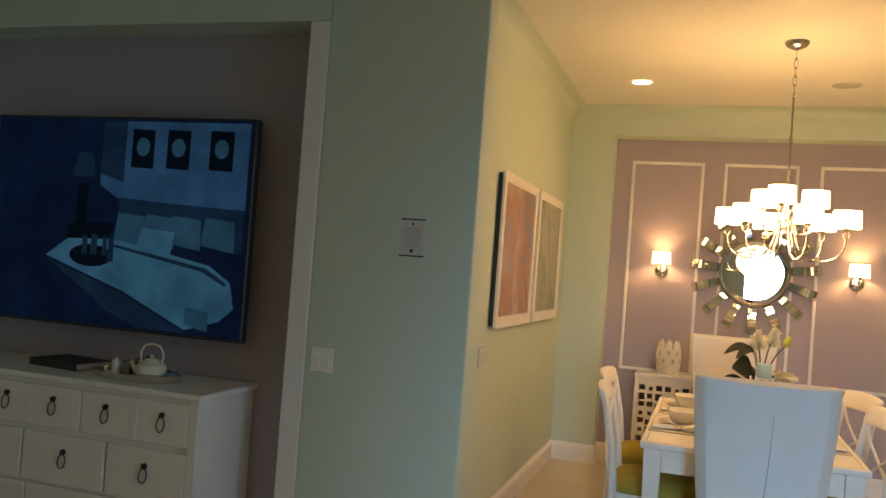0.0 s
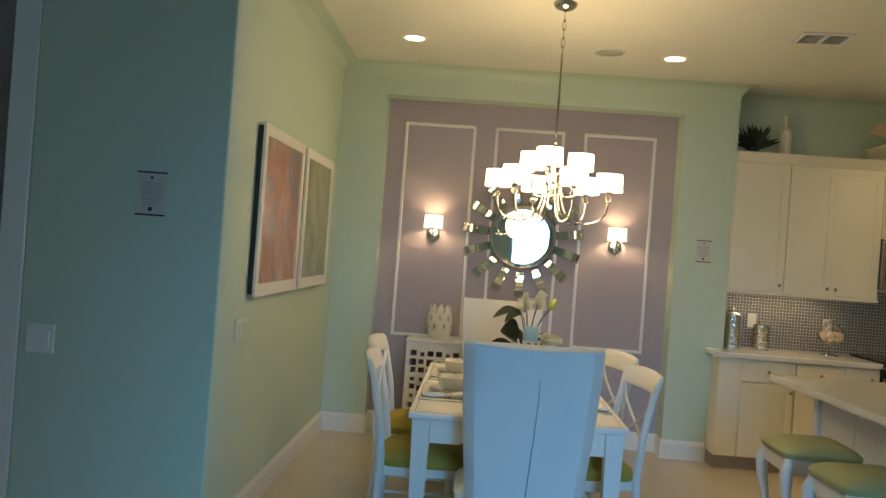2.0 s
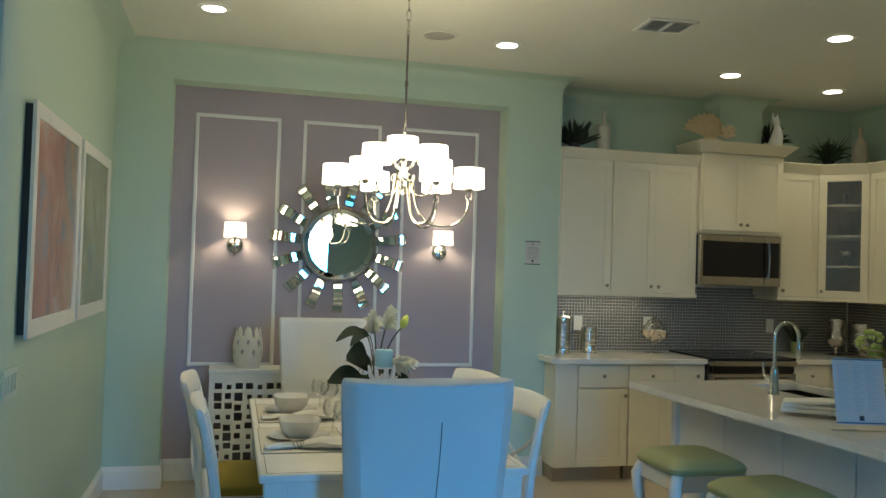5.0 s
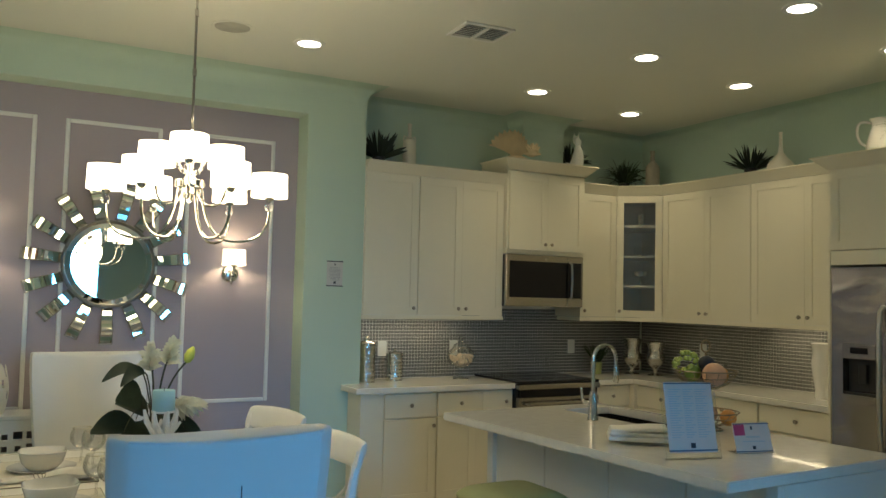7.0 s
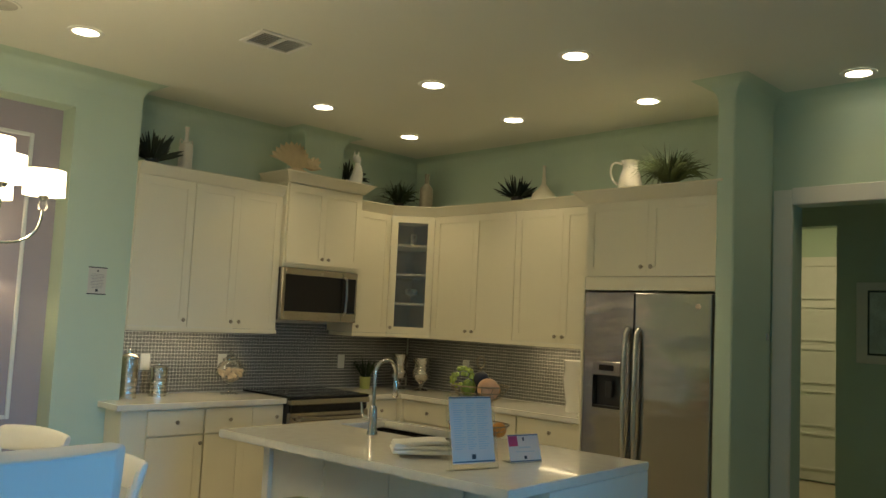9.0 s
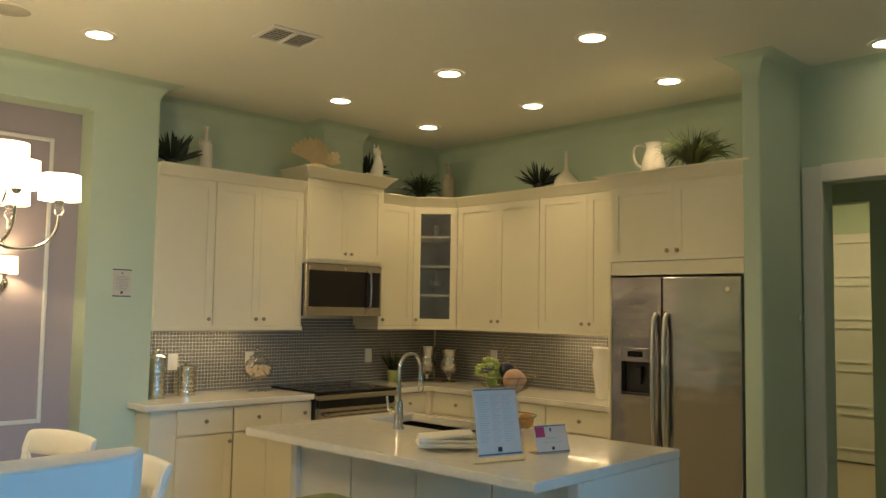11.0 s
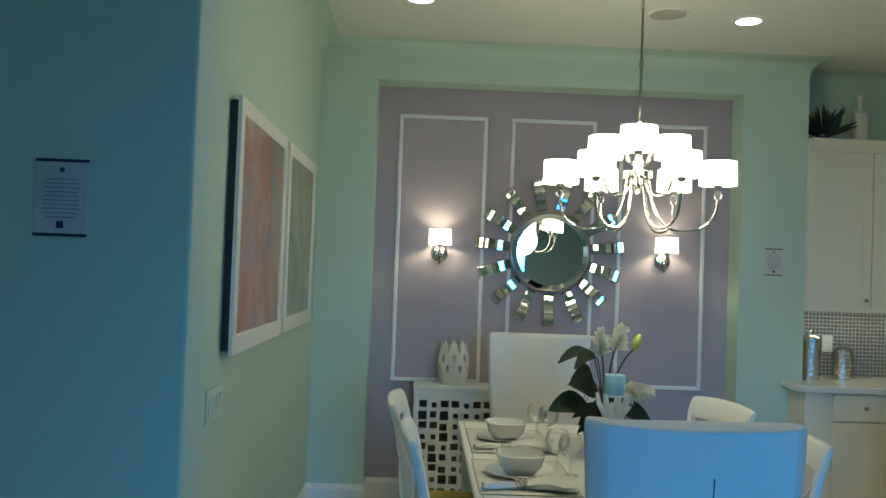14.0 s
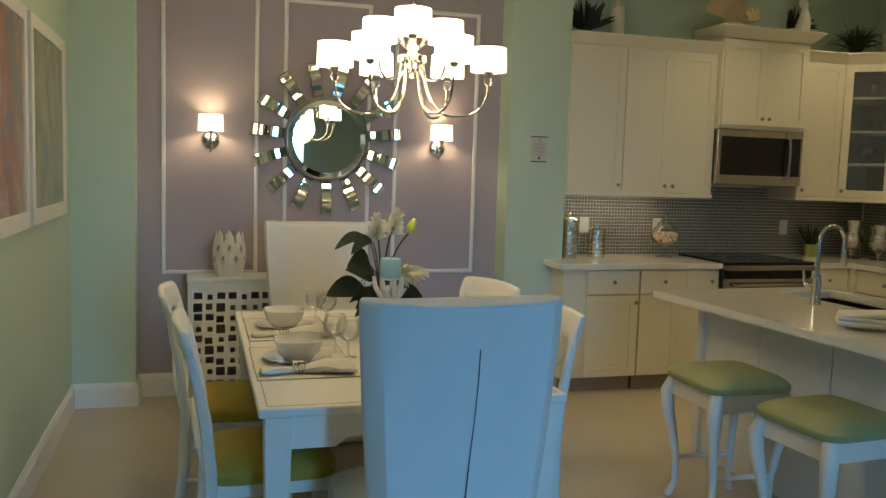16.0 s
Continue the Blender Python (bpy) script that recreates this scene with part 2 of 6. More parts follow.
structure("nook_jamb", box(-1.58, -1.47, 3.22, 3.60, 0, 2.72, 0.006), TRIM, "off-white painted edge of the television nook")
structure("wall_living_side", box(-4.5, -4.36, -3.4, 3.6, 0, CEIL), MINT, "mint green living room wall")
bm = box(-4.36, 1.02, -3.34, -3.2, 0, CEIL)
box(1.74, 5.14, -3.34, -3.2, 0, CEIL, bm=bm)
box(1.02, 1.74, -3.34, -3.2, 2.65, CEIL, bm=bm)
box(1.02, 1.74, -3.34, -3.2, 0, 0.35, bm=bm)
structure("wall_rear", bm, MINT, "mint green wall with a tall window")
# The wide gap holds the glass door added as a blue light source.
bm = box(5.0, 5.14, -3.2, -1.2, 0, CEIL)
box(5.0, 5.14, 1.4, 2.40, 0, CEIL, bm=bm)
box(5.0, 5.14, -1.2, 1.4, 2.5, CEIL, bm=bm)
box(5.0, 5.14, 2.40, 3.36, 2.345, CEIL, bm=bm)
box(5.0, 5.14, 3.36, 3.49, 0, CEIL, bm=bm)
structure("wall_hall", bm, MINT, "mint green wall with a cased doorway and an added glass door")


def sweep(profile, path, cap=True):
    """A moulding: (out, height) pairs carried along a floor line, standing out to the line's right side."""
    bm = bmesh.new()
    pts = [Vector(p) for p in path]
    rings = []
    for n, p in enumerate(pts):
        sides = []
        for a, b in ((n - 1, n), (n, n + 1)):
            if 0 <= a and b < len(pts):
                d = (pts[b] - pts[a]).normalized()
                sides.append(Vector((d.y, -d.x)))
        way = sides[0] if len(sides) == 1 else (sides[0] + sides[1]) / (1 + sides[0].dot(sides[1]))
        rings.append([bm.verts.new((p.x + way.x * o, p.y + way.y * o, z)) for o, z in profile])
    for a, b in zip(rings, rings[1:]):
        for k in range(len(profile)):
            j = (k + 1) % len(profile)
            bm.faces.new((a[k], a[j], b[j], b[k]))
    if cap:
        bm.faces.new(rings[0])
        bm.faces.new(rings[-1][::-1])
    return bm


COVE = [(0.12 * (1 - math.cos(k * math.pi / 16)), -0.12 + 0.12 * math.sin(k * math.pi / 16)) for k in range(0, 9)] + [(0, 0)]
COVE = [(o, CEIL - 0.002 + z) for o, z in COVE]
structure("crown_trim", sweep(COVE, [(L, 3.36), (L, A), (PIER, A), (PIER, KY), (3.80, KY), (3.80, 6.80), (4.20, 6.80), (4.20, KY), (R, KY), (R, 3.60), (4.46, 3.60), (4.46, 3.49), (5.0, 3.49), (5.0, -3.2)]),
          MINT, "pale green cove moulding under the ceiling", True)
structure("crown_trim_wing", sweep(COVE, [(-4.36, 3.22), (-0.665, 3.22), (-0.665, 3.36)]), CEILP, "off-white cove moulding above the television nook", True)
BASE = [(0, 0), (0.018, 0), (0.018, 0.12), (0.012, 0.135), (0.006, 0.15), (0, 0.15)]
structure("baseboard", sweep(BASE, [(L, 3.36), (L, A), (NX0, A), (NX0, NY), (NX1, NY), (NX1, A), (2.285, A)]), TRIM, "off-white painted baseboard")
structure("baseboard_wing", sweep(BASE, [(-1.47, 3.22), (-0.665, 3.22), (-0.665, 3.36)]), TRIM, "off-white painted baseboard")
structure("baseboard_post", sweep(BASE, [(4.46, 3.60), (4.46, 3.49), (4.9, 3.49)]), TRIM, "off-white painted baseboard")
structure("baseboard_hall", sweep(BASE, [(5.0, -1.2), (5.0, -3.2)]), TRIM, "off-white painted baseboard")
structure("baseboard_nook", sweep(BASE, [(-4.36, 3.44), (-1.58, 3.44)]), TRIM, "off-white painted baseboard")
for x0, x1 in ((-0.33, 0.27), (0.43, 1.01), (1.17, 1.77)):
    frame_ob = structure("panel_trim", box(x0, x0 + 0.026, NY - 0.016, NY, 0.80, 2.60, 0.005), TRIM, "off-white rectangular panel moulding on the mauve wall")
    for a in ((x1 - 0.026, x1, 0.80, 2.60), (x0 + 0.026, x1 - 0.026, 2.574, 2.60), (x0 + 0.026, x1 - 0.026, 0.80, 0.826)):
        part("strip", box(a[0], a[1], NY - 0.016, NY, a[2], a[3], 0.005), TRIM, frame_ob)

# Doorway casing, the hall behind it and its far door.
bm = box(4.978, 5.0, 3.36, 3.475, 0, 2.44, 0.004)
box(4.978, 5.0, 2.30, 2.40, 0, 2.44, 0.004, bm=bm)
box(4.976, 5.0, 2.40, 3.36, 2.345, 2.45, 0.004, bm=bm)
structure("door_casing", bm, TRIM, "off-white casing round the hall doorway")
structure("hall_wall_mid", box(6.4, 6.52, 1.2, 3.58, 0, CEIL), MINT, "pale green hall wall with a framed print")
structure("hall_head", box(6.4, 6.52, 3.58, 5.35, 2.39, CEIL), MINT, "pale green wall above the inner hall opening")
structure("hall_wall_side", box(5.43, 9.34, 5.35, 5.5, 0, CEIL), MINT, "pale green hall wall")
structure("hall_wall_near", box(5.14, 6.4, 1.06, 1.2, 0, CEIL), MINT, "pale green hall wall")
structure("hall_wall_return", box(6.52, 9.34, 3.44, 3.58, 0, CEIL), MINT, "pale green hall wall")
structure("hall_wall_far", box(9.25, 9.39, 3.58, 5.35, 0, CEIL), MINT, "pale green far hall wall")
hd = structure("door_1", box(9.20, 9.245, 4.1, 5.1, 0.02, 2.42), TRIM, "off-white closed panelled door at the end of the hall")
for k in range(5):
    z = 0.14 + k * 0.455
    bm = box(9.185, 9.2, 4.22, 4.98, z, z + 0.018)
    box(9.185, 9.2, 4.22, 4.98, z + 0.36, z + 0.378, bm=bm)
    box(9.185, 9.2, 4.22, 4.24, z + 0.018, z + 0.36, bm=bm)
    box(9.185, 9.2, 4.96, 4.98, z + 0.018, z + 0.36, bm=bm)
    part("door_panel", bm, TRIM, hd)
structure("door_2", box(9.18, 9.25, 5.1, 5.22, 0, 2.52), TRIM, "off-white casing of the far hall door")
# Added fill that brightens the far hall; it has no fixture.
lamp("hall_fill", "AREA", look((7.9, 4.5, CEIL - 0.05), (7.9, 4.5, 0)), 14, WARM, width=0.3, height=0.3)
hp = thing("framed_print", 6.375, 3.14, 1.665, "white framed print on the hall wall", "picture")
part("frame", box(-0.012, 0.025, -0.29, 0.29, -0.295, 0.295, 0.006), TRIM, hp)
part("mat_board", box(-0.016, -0.012, -0.21, 0.21, -0.235, 0.235), material("print_dark", (0.03, 0.05, 0.06), 0.4), hp)
part("print", box(-0.019, -0.016, -0.195, 0.195, -0.22, 0.22), material("print_pale", (0.5, 0.6, 0.58), 0.5, vary=0.4, scale=9), hp)

# The added, unseen glass door and the tall window at the rear.
FRAMEW = material("window_vinyl", (0.75, 0.76, 0.76), 0.4)
for name, length, z0, z1, cols, rows, where in (("window_added", 2.6, 0.0, 2.5, 3, 1, pose(5.07, -1.2, 0, 0, 0, 90)), ("window_2", 0.72, 0.35, 2.65, 2, 4, pose(1.02, -3.27, 0))):
    win = structure(name, box(0, length, -0.03, 0.03, z1 - 0.06, z1), FRAMEW, "white framed window with clear panes")
    win.matrix_world = where
    part("window_sill", box(0, length, -0.05, 0.05, z0, z0 + 0.06), FRAMEW, win)
    for k in range(cols + 1):
        xx = (length - 0.05) * k / cols
        part("mullion", box(xx, xx + 0.05, -0.025, 0.025, z0 + 0.06, z1 - 0.06), FRAMEW, win)
    for k in range(1, rows):
        zz = z0 + (z1 - z0) * k / rows
        part("glazing_bar", box(0.05, length - 0.05, -0.02, 0.02, zz - 0.015, zz + 0.015), FRAMEW, win)
structure("ground", box(-60, 60, -120, 60, -0.4, -0.15), material("lawn", (0.09, 0.13, 0.05), 0.9, vary=0.3, scale=1.5), "grass outside the rear windows")

# Ceiling lamps (the last three are added, unseen fills), air vent and loudspeaker.
can_thing = None
for n, (x, y) in enumerate(CANS_AND_FILLS):
    if can_thing is None:
        can_thing = thing("recessed_light", x, y, CEIL, "lit recessed ceiling downlight with white trim ring", "ceiling light", "recessed ceiling downlights")
        part("trim_ring", lathe([(0.068, -0.001), (0.068, -0.006), (0.082, -0.007), (0.094, -0.004), (0.096, -0.001)], 32), TRIM, can_thing, smooth=True)
        part("lens", lathe([(0.0, -0.0045), (0.069, -0.0045), (0.069, -0.001)], 32), CANGLOW, can_thing, "glowing lens")
    else:
        copy_thing(can_thing, pose(x, y, CEIL))
    lamp("downlight", "SPOT", look((x, y, CEIL - 0.03), (x, y, 0)), (13 if n < 2 else 19) if n < 8 else 5 if n == 8 else 26, WARM, radius=0.07, cone=108 if n < 9 else 166)
sp = thing("ceiling_speaker", 1.185, 5.87, CEIL, "round off-white ceiling loudspeaker grille", "speaker")
part("rim", lathe([(0.098, -0.001), (0.1, -0.008), (0.112, -0.008), (0.115, -0.001)], 32), CEILP, sp, smooth=True)
part("grille", lathe([(0.0, -0.006), (0.098, -0.005), (0.098, -0.001)], 32), material("speaker_mesh", (0.45, 0.45, 0.39), 0.8, vary=0.3, fine=300, bump=0.4), sp)
vent = thing("ceiling_vent", 2.40, 5.19, CEIL, "white slatted air vent in the ceiling", "air vent", turn=-4)
vent.scale = (0.86, 0.86, 1)
bm = box(-0.18, 0.18, -0.15, -0.12, -0.012, -0.001, 0.003)
box(-0.18, 0.18, 0.12, 0.15, -0.012, -0.001, 0.003, bm=bm)
box(-0.18, -0.15, -0.12, 0.12, -0.012, -0.001, 0.003, bm=bm)
box(0.15, 0.18, -0.12, 0.12, -0.012, -0.001, 0.003, bm=bm)
part("frame", bm, TRIM, vent)
part("backing", box(-0.15, 0.15, -0.12, 0.12, -0.004, -0.001), BLACK, vent, "dark duct opening")
part("divider", box(-0.012, 0.012, -0.12, 0.12, -0.014, -0.004), TRIM, vent)
for side in (-1, 1):
    for k in range(7):
        slat = box(-0.066, 0.066, -0.002, 0.010, -0.0015, 0.0015)
        slat.transform(pose(side * 0.081, -0.105 + k * 0.032, -0.012, 35, 0, 0))
        part("slat", slat, TRIM, vent)

# ---- kitchen ----


def place(x, y, z, turn=0.0):
    return pose(x, y, z, 0, 0, turn)


def slab_hole(u0, u1, v0, v1, a0, a1, b0, b1, y0, y1):
    """A flat slab in local x and z with a square hole through it."""
    bm = bmesh.new()
    ring = {}
    for y in (y0, y1):
        ring[y] = ([bm.verts.new((u, y, v)) for u, v in ((u0, v0), (u1, v0), (u1, v1), (u0, v1))], [bm.verts.new((u, y, v)) for u, v in ((a0, b0), (a1, b0), (a1, b1), (a0, b1))])
        for k in range(4):
            j = (k + 1) % 4
            bm.faces.new((ring[y][0][k], ring[y][0][j], ring[y][1][j], ring[y][1][k]))
    for w in (0, 1):
        for k in range(4):
            j = (k + 1) % 4
            bm.faces.new((ring[y0][w][k], ring[y0][w][j], ring[y1][w][j], ring[y1][w][k]))
    return bm


def knob(u, v, owner):
    own = lathe([(0.0, 0.030), (0.010, 0.028), (0.0145, 0.021), (0.012, 0.014), (0.006, 0.010), (0.006, 0.0)], 12)
    own.transform(pose(u, 0, v, 90, 0, 0))
    return part("knob", own, NICKEL, owner, "brushed nickel knob", True)


def shaker(u0, u1, v0, v1, owner, name="door", knob_at=None, mat=CAB, rail=0.058, glazed=False):
    """A framed door or drawer front whose face stands at local y = 0."""
    g = 0.0005
    u0, u1, v0, v1 = u0 + g, u1 - g, v0 + g, v1 - g
    if v1 - v0 < 0.2:
        return_bm = box(u0, u1, 0.0, 0.02, v0, v1, 0.0025)
    else:
        return_bm = slab_hole(u0, u1, v0, v1, u0 + rail, u1 - rail, v0 + rail, v1 - rail, 0.0, 0.02)
    ob = part(name, return_bm, mat, owner)
    if v1 - v0 >= 0.2 and not glazed:
        part("panel", box(u0 + rail, u1 - rail, 0.006, 0.019, v0 + rail, v1 - rail), mat, ob)
    if knob_at:
        knob(*knob_at, ob)
    return ob


def cabinet(x, y, z, turn, w, d, h, fronts, label, toe=0.0, name="cabinet", mat=CAB, group="kitchen cabinets"):
    """A unit whose front stands at local y = 0: fronts are (kind, u0, u1, v0, v1, knob u, knob v)."""
    c = thing(name, x, y, z, label, "cabinet", group, turn)
    part("body", box(0.0, w, 0.0205, d, toe, h, 0.001), mat, c)
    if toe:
        # Darker than the fronts: the recess's shade is put into the tan colour.
        part("toe_kick", box(0.01, w - 0.01, 0.08, d - 0.02, 0, toe), material("toe_kick_shade", (0.36, 0.31, 0.24), 0.6), c, "tan toe kick with its recess shade in the colour")
    for kind, u0, u1, v0, v1, *k in fronts:
        shaker(u0, u1, v0, v1, c, kind, k or None, mat)
    return c


UB = 1.405
cabinet(PIER, 6.68, UB, 0, 0.433, KY - 6.685, 1.02, [("door", 0.004, 0.43, 0.0, 1.02, 0.395, 0.05)], "white shaker single-door wall cabinet above the counter")
cabinet(2.81, 6.68, UB, 0, 0.733, KY - 6.685, 1.02, [("door", 0.0, 0.366, 0.0, 1.02, 0.335, 0.05), ("door", 0.366, 0.733, 0.0, 1.02, 0.40, 0.05)],
        "white shaker double-door wall cabinet above the counter")
cabinet(3.547, 6.62, 1.89, 0, 0.752, KY - 6.625, 0.68, [("door", 0.012, 0.376, 0.03, 0.64, 0.345, 0.08), ("door", 0.376, 0.74, 0.03, 0.64, 0.407, 0.08)],
        "taller white shaker cabinet above the microwave")
cabinet(4.302, 6.68, UB, 0, 0.376, KY - 6.685, 1.02, [("door", 0.0, 0.374, 0.0, 1.02, 0.035, 0.05)], "narrow white shaker wall cabinet beside the microwave")
for k, (y0, y1) in enumerate(((6.41, 5.51), (5.505, 4.60))):
    w = y0 - y1
    cabinet(4.945, y0, UB, -90, w, R - 4.95, 1.02, [("door", 0.0, w / 2, 0.0, 1.02, w / 2 - 0.035, 0.05), ("door", w / 2, w, 0.0, 1.02, w / 2 + 0.035, 0.05)],
            "white shaker double-door wall cabinet on the side wall")
cabinet(4.53, 4.555, 1.875, -90, 0.93, R - 4.535, 0.50, [("door", 0.004, 0.465, 0.0, 0.49, 0.43, 0.06), ("door", 0.465, 0.926, 0.0, 0.49, 0.50, 0.06)],
        "white shaker cabinet above the refrigerator")
fp = thing("fridge_panel", 4.535, 4.555, 0, "white tall end panel beside the refrigerator", "cabinet panel", "kitchen cabinets")
part("panel", box(0, R - 4.54, 0, 0.02, 0, 1.872, 0.002), CAB, fp)
part("filler", box(0.0, 0.02, -0.93, -0.002, 1.785, 1.872, 0.001), CAB, fp)

# Glazed corner cabinet, set across the corner.
cc = thing("corner_cabinet", 4.68, 6.68, UB, "white diagonal corner cabinet with a glazed door and shelves", "cabinet", "kitchen cabinets", -45)
cw = math.hypot(0.265, 0.264)
m45 = cc.matrix_world.inverted()


def corner(points, z0, z1):
    flat = [m45 @ Vector((x, y, UB)) for x, y in points]
    return prism([(p.x, p.y) for p in flat], z0, z1)


SHELL = material("cabinet_inside", (0.62, 0.56, 0.46), 0.6)
INNER = [(4.695, 6.695), (4.960, 6.431), (R - 0.02, 6.431), (R - 0.02, KY - 0.02), (4.695, KY - 0.02)]
part("back_shell", corner([(4.69, KY - 0.02), (R - 0.003, KY - 0.02), (R - 0.003, KY - 0.003), (4.69, KY - 0.003)], 0, 1.02), SHELL, cc)
part("side_shell", corner([(R - 0.02, 6.42), (R - 0.003, 6.42), (R - 0.003, KY - 0.02), (R - 0.02, KY - 0.02)], 0, 1.02), SHELL, cc)
part("bottom", corner(INNER, 0.0, 0.018), CAB, cc)
part("top", corner(INNER, 1.0, 1.02), CAB, cc)
for z in (0.25, 0.50, 0.755):
    part("shelf", corner(INNER, z, z + 0.018), CAB, cc)
gd = shaker(0, cw, 0, 1.02, cc, "door", (0.03, 0.05), glazed=True)
part("pane", box(0.056, cw - 0.056, 0.010, 0.014, 0.056, 0.964), clear_glass("door_pane", (0.86, 0.86, 0.85), 0.28, 0.13), gd).visible_shadow = False
SILVER = material("hammered_silver", (0.60, 0.575, 0.53), 0.14, 1.0, vary=0.25, scale=40, fine=90, bump=0.8)


def turned(name, x, y, z, profile, mat, label, category, seg=24, group="", part_name="body"):
    t = thing(name, x, y, z, label, category, group)
    part(part_name, lathe(profile, seg), mat, t, smooth=True)
    return t


CX, CY = 4.93, 6.66
turned("tumbler", CX, CY, UB + 0.774, [(0, 0), (0.03, 0), (0.035, 0.1), (0.032, 0.1), (0.027, 0.01), (0, 0.01)], SILVER, "silver tumbler on a cabinet shelf", "cup")
turned("stemmed_dish", CX, CY, UB + 0.269, [(0, 0), (0.04, 0), (0.04, 0.005), (0.008, 0.012), (0.008, 0.06), (0.06, 0.08), (0.065, 0.12), (0.061, 0.12), (0.055, 0.085), (0, 0.07)],
       SILVER, "silver footed dish on a cabinet shelf", "dish")
turned("small_glass", CX - 0.03, CY, UB + 0.519, [(0, 0), (0.03, 0), (0.034, 0.09)], GLASS, "clear glass on a cabinet shelf", "cup")
turned("small_glass", CX + 0.06, CY, UB + 0.519, [(0, 0), (0.03, 0), (0.034, 0.09)], GLASS, "clear glass on a cabinet shelf", "cup")

# Light rails below and crowns above the wall cabinets.
RAIL = [(-0.02, 1.372), (0.004, 1.372), (0.008, 1.38), (0.004, 1.403), (-0.02, 1.403)]
TOPC = [(-0.03, 2.427), (0.003, 2.427), (0.007, 2.437), (0.040, 2.496), (0.045, 2.498), (0.045, 2.507), (-0.03, 2.507)]


def lifted(profile, dz, grow=1.0):
    return [(o * grow if o > 0 else o, z + dz) for o, z in profile]


structure("light_rail_trim", sweep(RAIL, [(PIER, 6.68), (3.545, 6.68), (3.545, KY - 0.05)]), CAB, "white light rail below the wall cabinets")
structure("light_rail_trim_side", sweep(RAIL, [(4.30, KY - 0.05), (4.30, 6.68), (4.68, 6.68), (4.945, 6.416), (4.945, 4.60)]), CAB, "white light rail below the wall cabinets")
STRIPGLOW = material("strip_glow", (0.9, 0.9, 0.85), 0.5, vary=0.0, bump=0.0, glow=3.0, glow_color=(1.0, 0.84, 0.6))
for x, y, turn, w, power in ((2.86, 6.84, 0, 0.80, 1.1), (5.10, 5.10, -90, 0.80, 0.9)):
    us = thing("under_cabinet_light", x, y, UB, "slim lit strip light under the wall cabinets", "cabinet light", "under-cabinet lights", turn)
    part("housing", box(-w / 2, w / 2, -0.03, 0.03, -0.012, -0.0005, 0.002), TRIM, us)
    part("lens", box(-w / 2 + 0.01, w / 2 - 0.01, -0.022, 0.022, -0.0145, -0.0125), STRIPGLOW, us, "glowing lens")
    lamp("strip_lamp", "AREA", pose(x, y, UB - 0.018, 0, 0, turn), power, WARM, width=w - 0.05, height=0.04)
structure("cabinet_crown_trim", sweep(TOPC, [(PIER + 0.001, 6.68), (3.545, 6.68)]), CAB, "white crown moulding on the wall cabinets")
structure("cabinet_crown_trim_hood", sweep(lifted(TOPC, 0.115, 1.7), [(3.547, KY - 0.1), (3.547, 6.62), (4.299, 6.62), (4.299, KY - 0.1)]), CAB, "white crown moulding on the tall cabinet")
structure("cabinet_crown_trim_side", sweep(TOPC, [(4.30, 6.68), (4.68, 6.68), (4.945, 6.416), (4.945, 4.56)]), CAB, "white crown moulding on the wall cabinets")
structure("cabinet_crown_trim_fridge", sweep(lifted(TOPC, -0.062, 1.8), [(R - 0.1, 4.557), (4.53, 4.557), (4.53, 3.56)]), CAB, "white crown moulding above the refrigerator")
for name, pts, z in (("cabinet_top", [(PIER, 6.70), (3.545, 6.70), (3.545, KY), (PIER, KY)], 2.425), ("cabinet_top_hood", [(3.55, 6.64), (4.296, 6.64), (4.296, KY), (3.55, KY)], 2.545),
                     ("cabinet_top_side", [(4.303, 6.70), (4.69, 6.70), (4.96, 6.43), (4.96, 4.57), (R, 4.57), (R, KY), (4.303, KY)], 2.426),
                     ("cabinet_top_fridge", [(4.55, 3.61), (R, 3.61), (R, 4.55), (4.55, 4.55)], 2.376)):
    structure(name, prism(pts, z, z + 0.075), CAB, "white flat top of the wall cabinets")

# Base cabinets.
BT = 0.875
KN = 0.785
cabinet(2.29, 6.45, 0, 0, 0.575, KY - 6.455, BT, [("drawer", 0.17, 0.57, 0.70, 0.865, 0.37, KN), ("door", 0.17, 0.57, 0.12, 0.69, 0.545, 0.64)],
        "white base cabinet with one drawer and one door", 0.11)
cabinet(2.868, 6.45, 0, 0, 0.64, KY - 6.455, BT, [("drawer", 0.005, 0.375, 0.70, 0.865, 0.19, KN), ("drawer", 0.375, 0.635, 0.70, 0.865, 0.57, KN),
                                                  ("door", 0.005, 0.32, 0.12, 0.69), ("door", 0.32, 0.635, 0.12, 0.69)], "white base cabinet with two drawers above two doors", 0.11)
cabinet(4.275, 6.45, 0, 0, 0.38, KY - 6.455, BT, [("drawer", 0.005, 0.36, 0.70, 0.865, 0.18, KN), ("door", 0.005, 0.36, 0.12, 0.69, 0.32, 0.64)], "white base cabinet beside the range", 0.11)
for y0, y1 in ((6.42, 5.82), (5.815, 5.215), (5.21, 4.60)):
    w = y0 - y1
    cabinet(4.675, y0, 0, -90, w, R - 4.68, BT, [("drawer", 0.004, w - 0.004, 0.70, 0.865, w / 2, KN), ("door", 0.004, w / 2, 0.12, 0.69, w / 2 - 0.04, 0.64), ("door", w / 2, w - 0.004, 0.12, 0.69, w / 2 + 0.04, 0.64)],
            "white base cabinet on the side wall", 0.11)
structure("cabinet_filler", box(4.64, 4.70, 6.405, 6.475, 0.11, 0.874), CAB, "white filler in the cabinet corner")
ct = thing("countertop", 2.235, 6.42, BT, "pale speckled quartz countertop beside the range", "countertop")
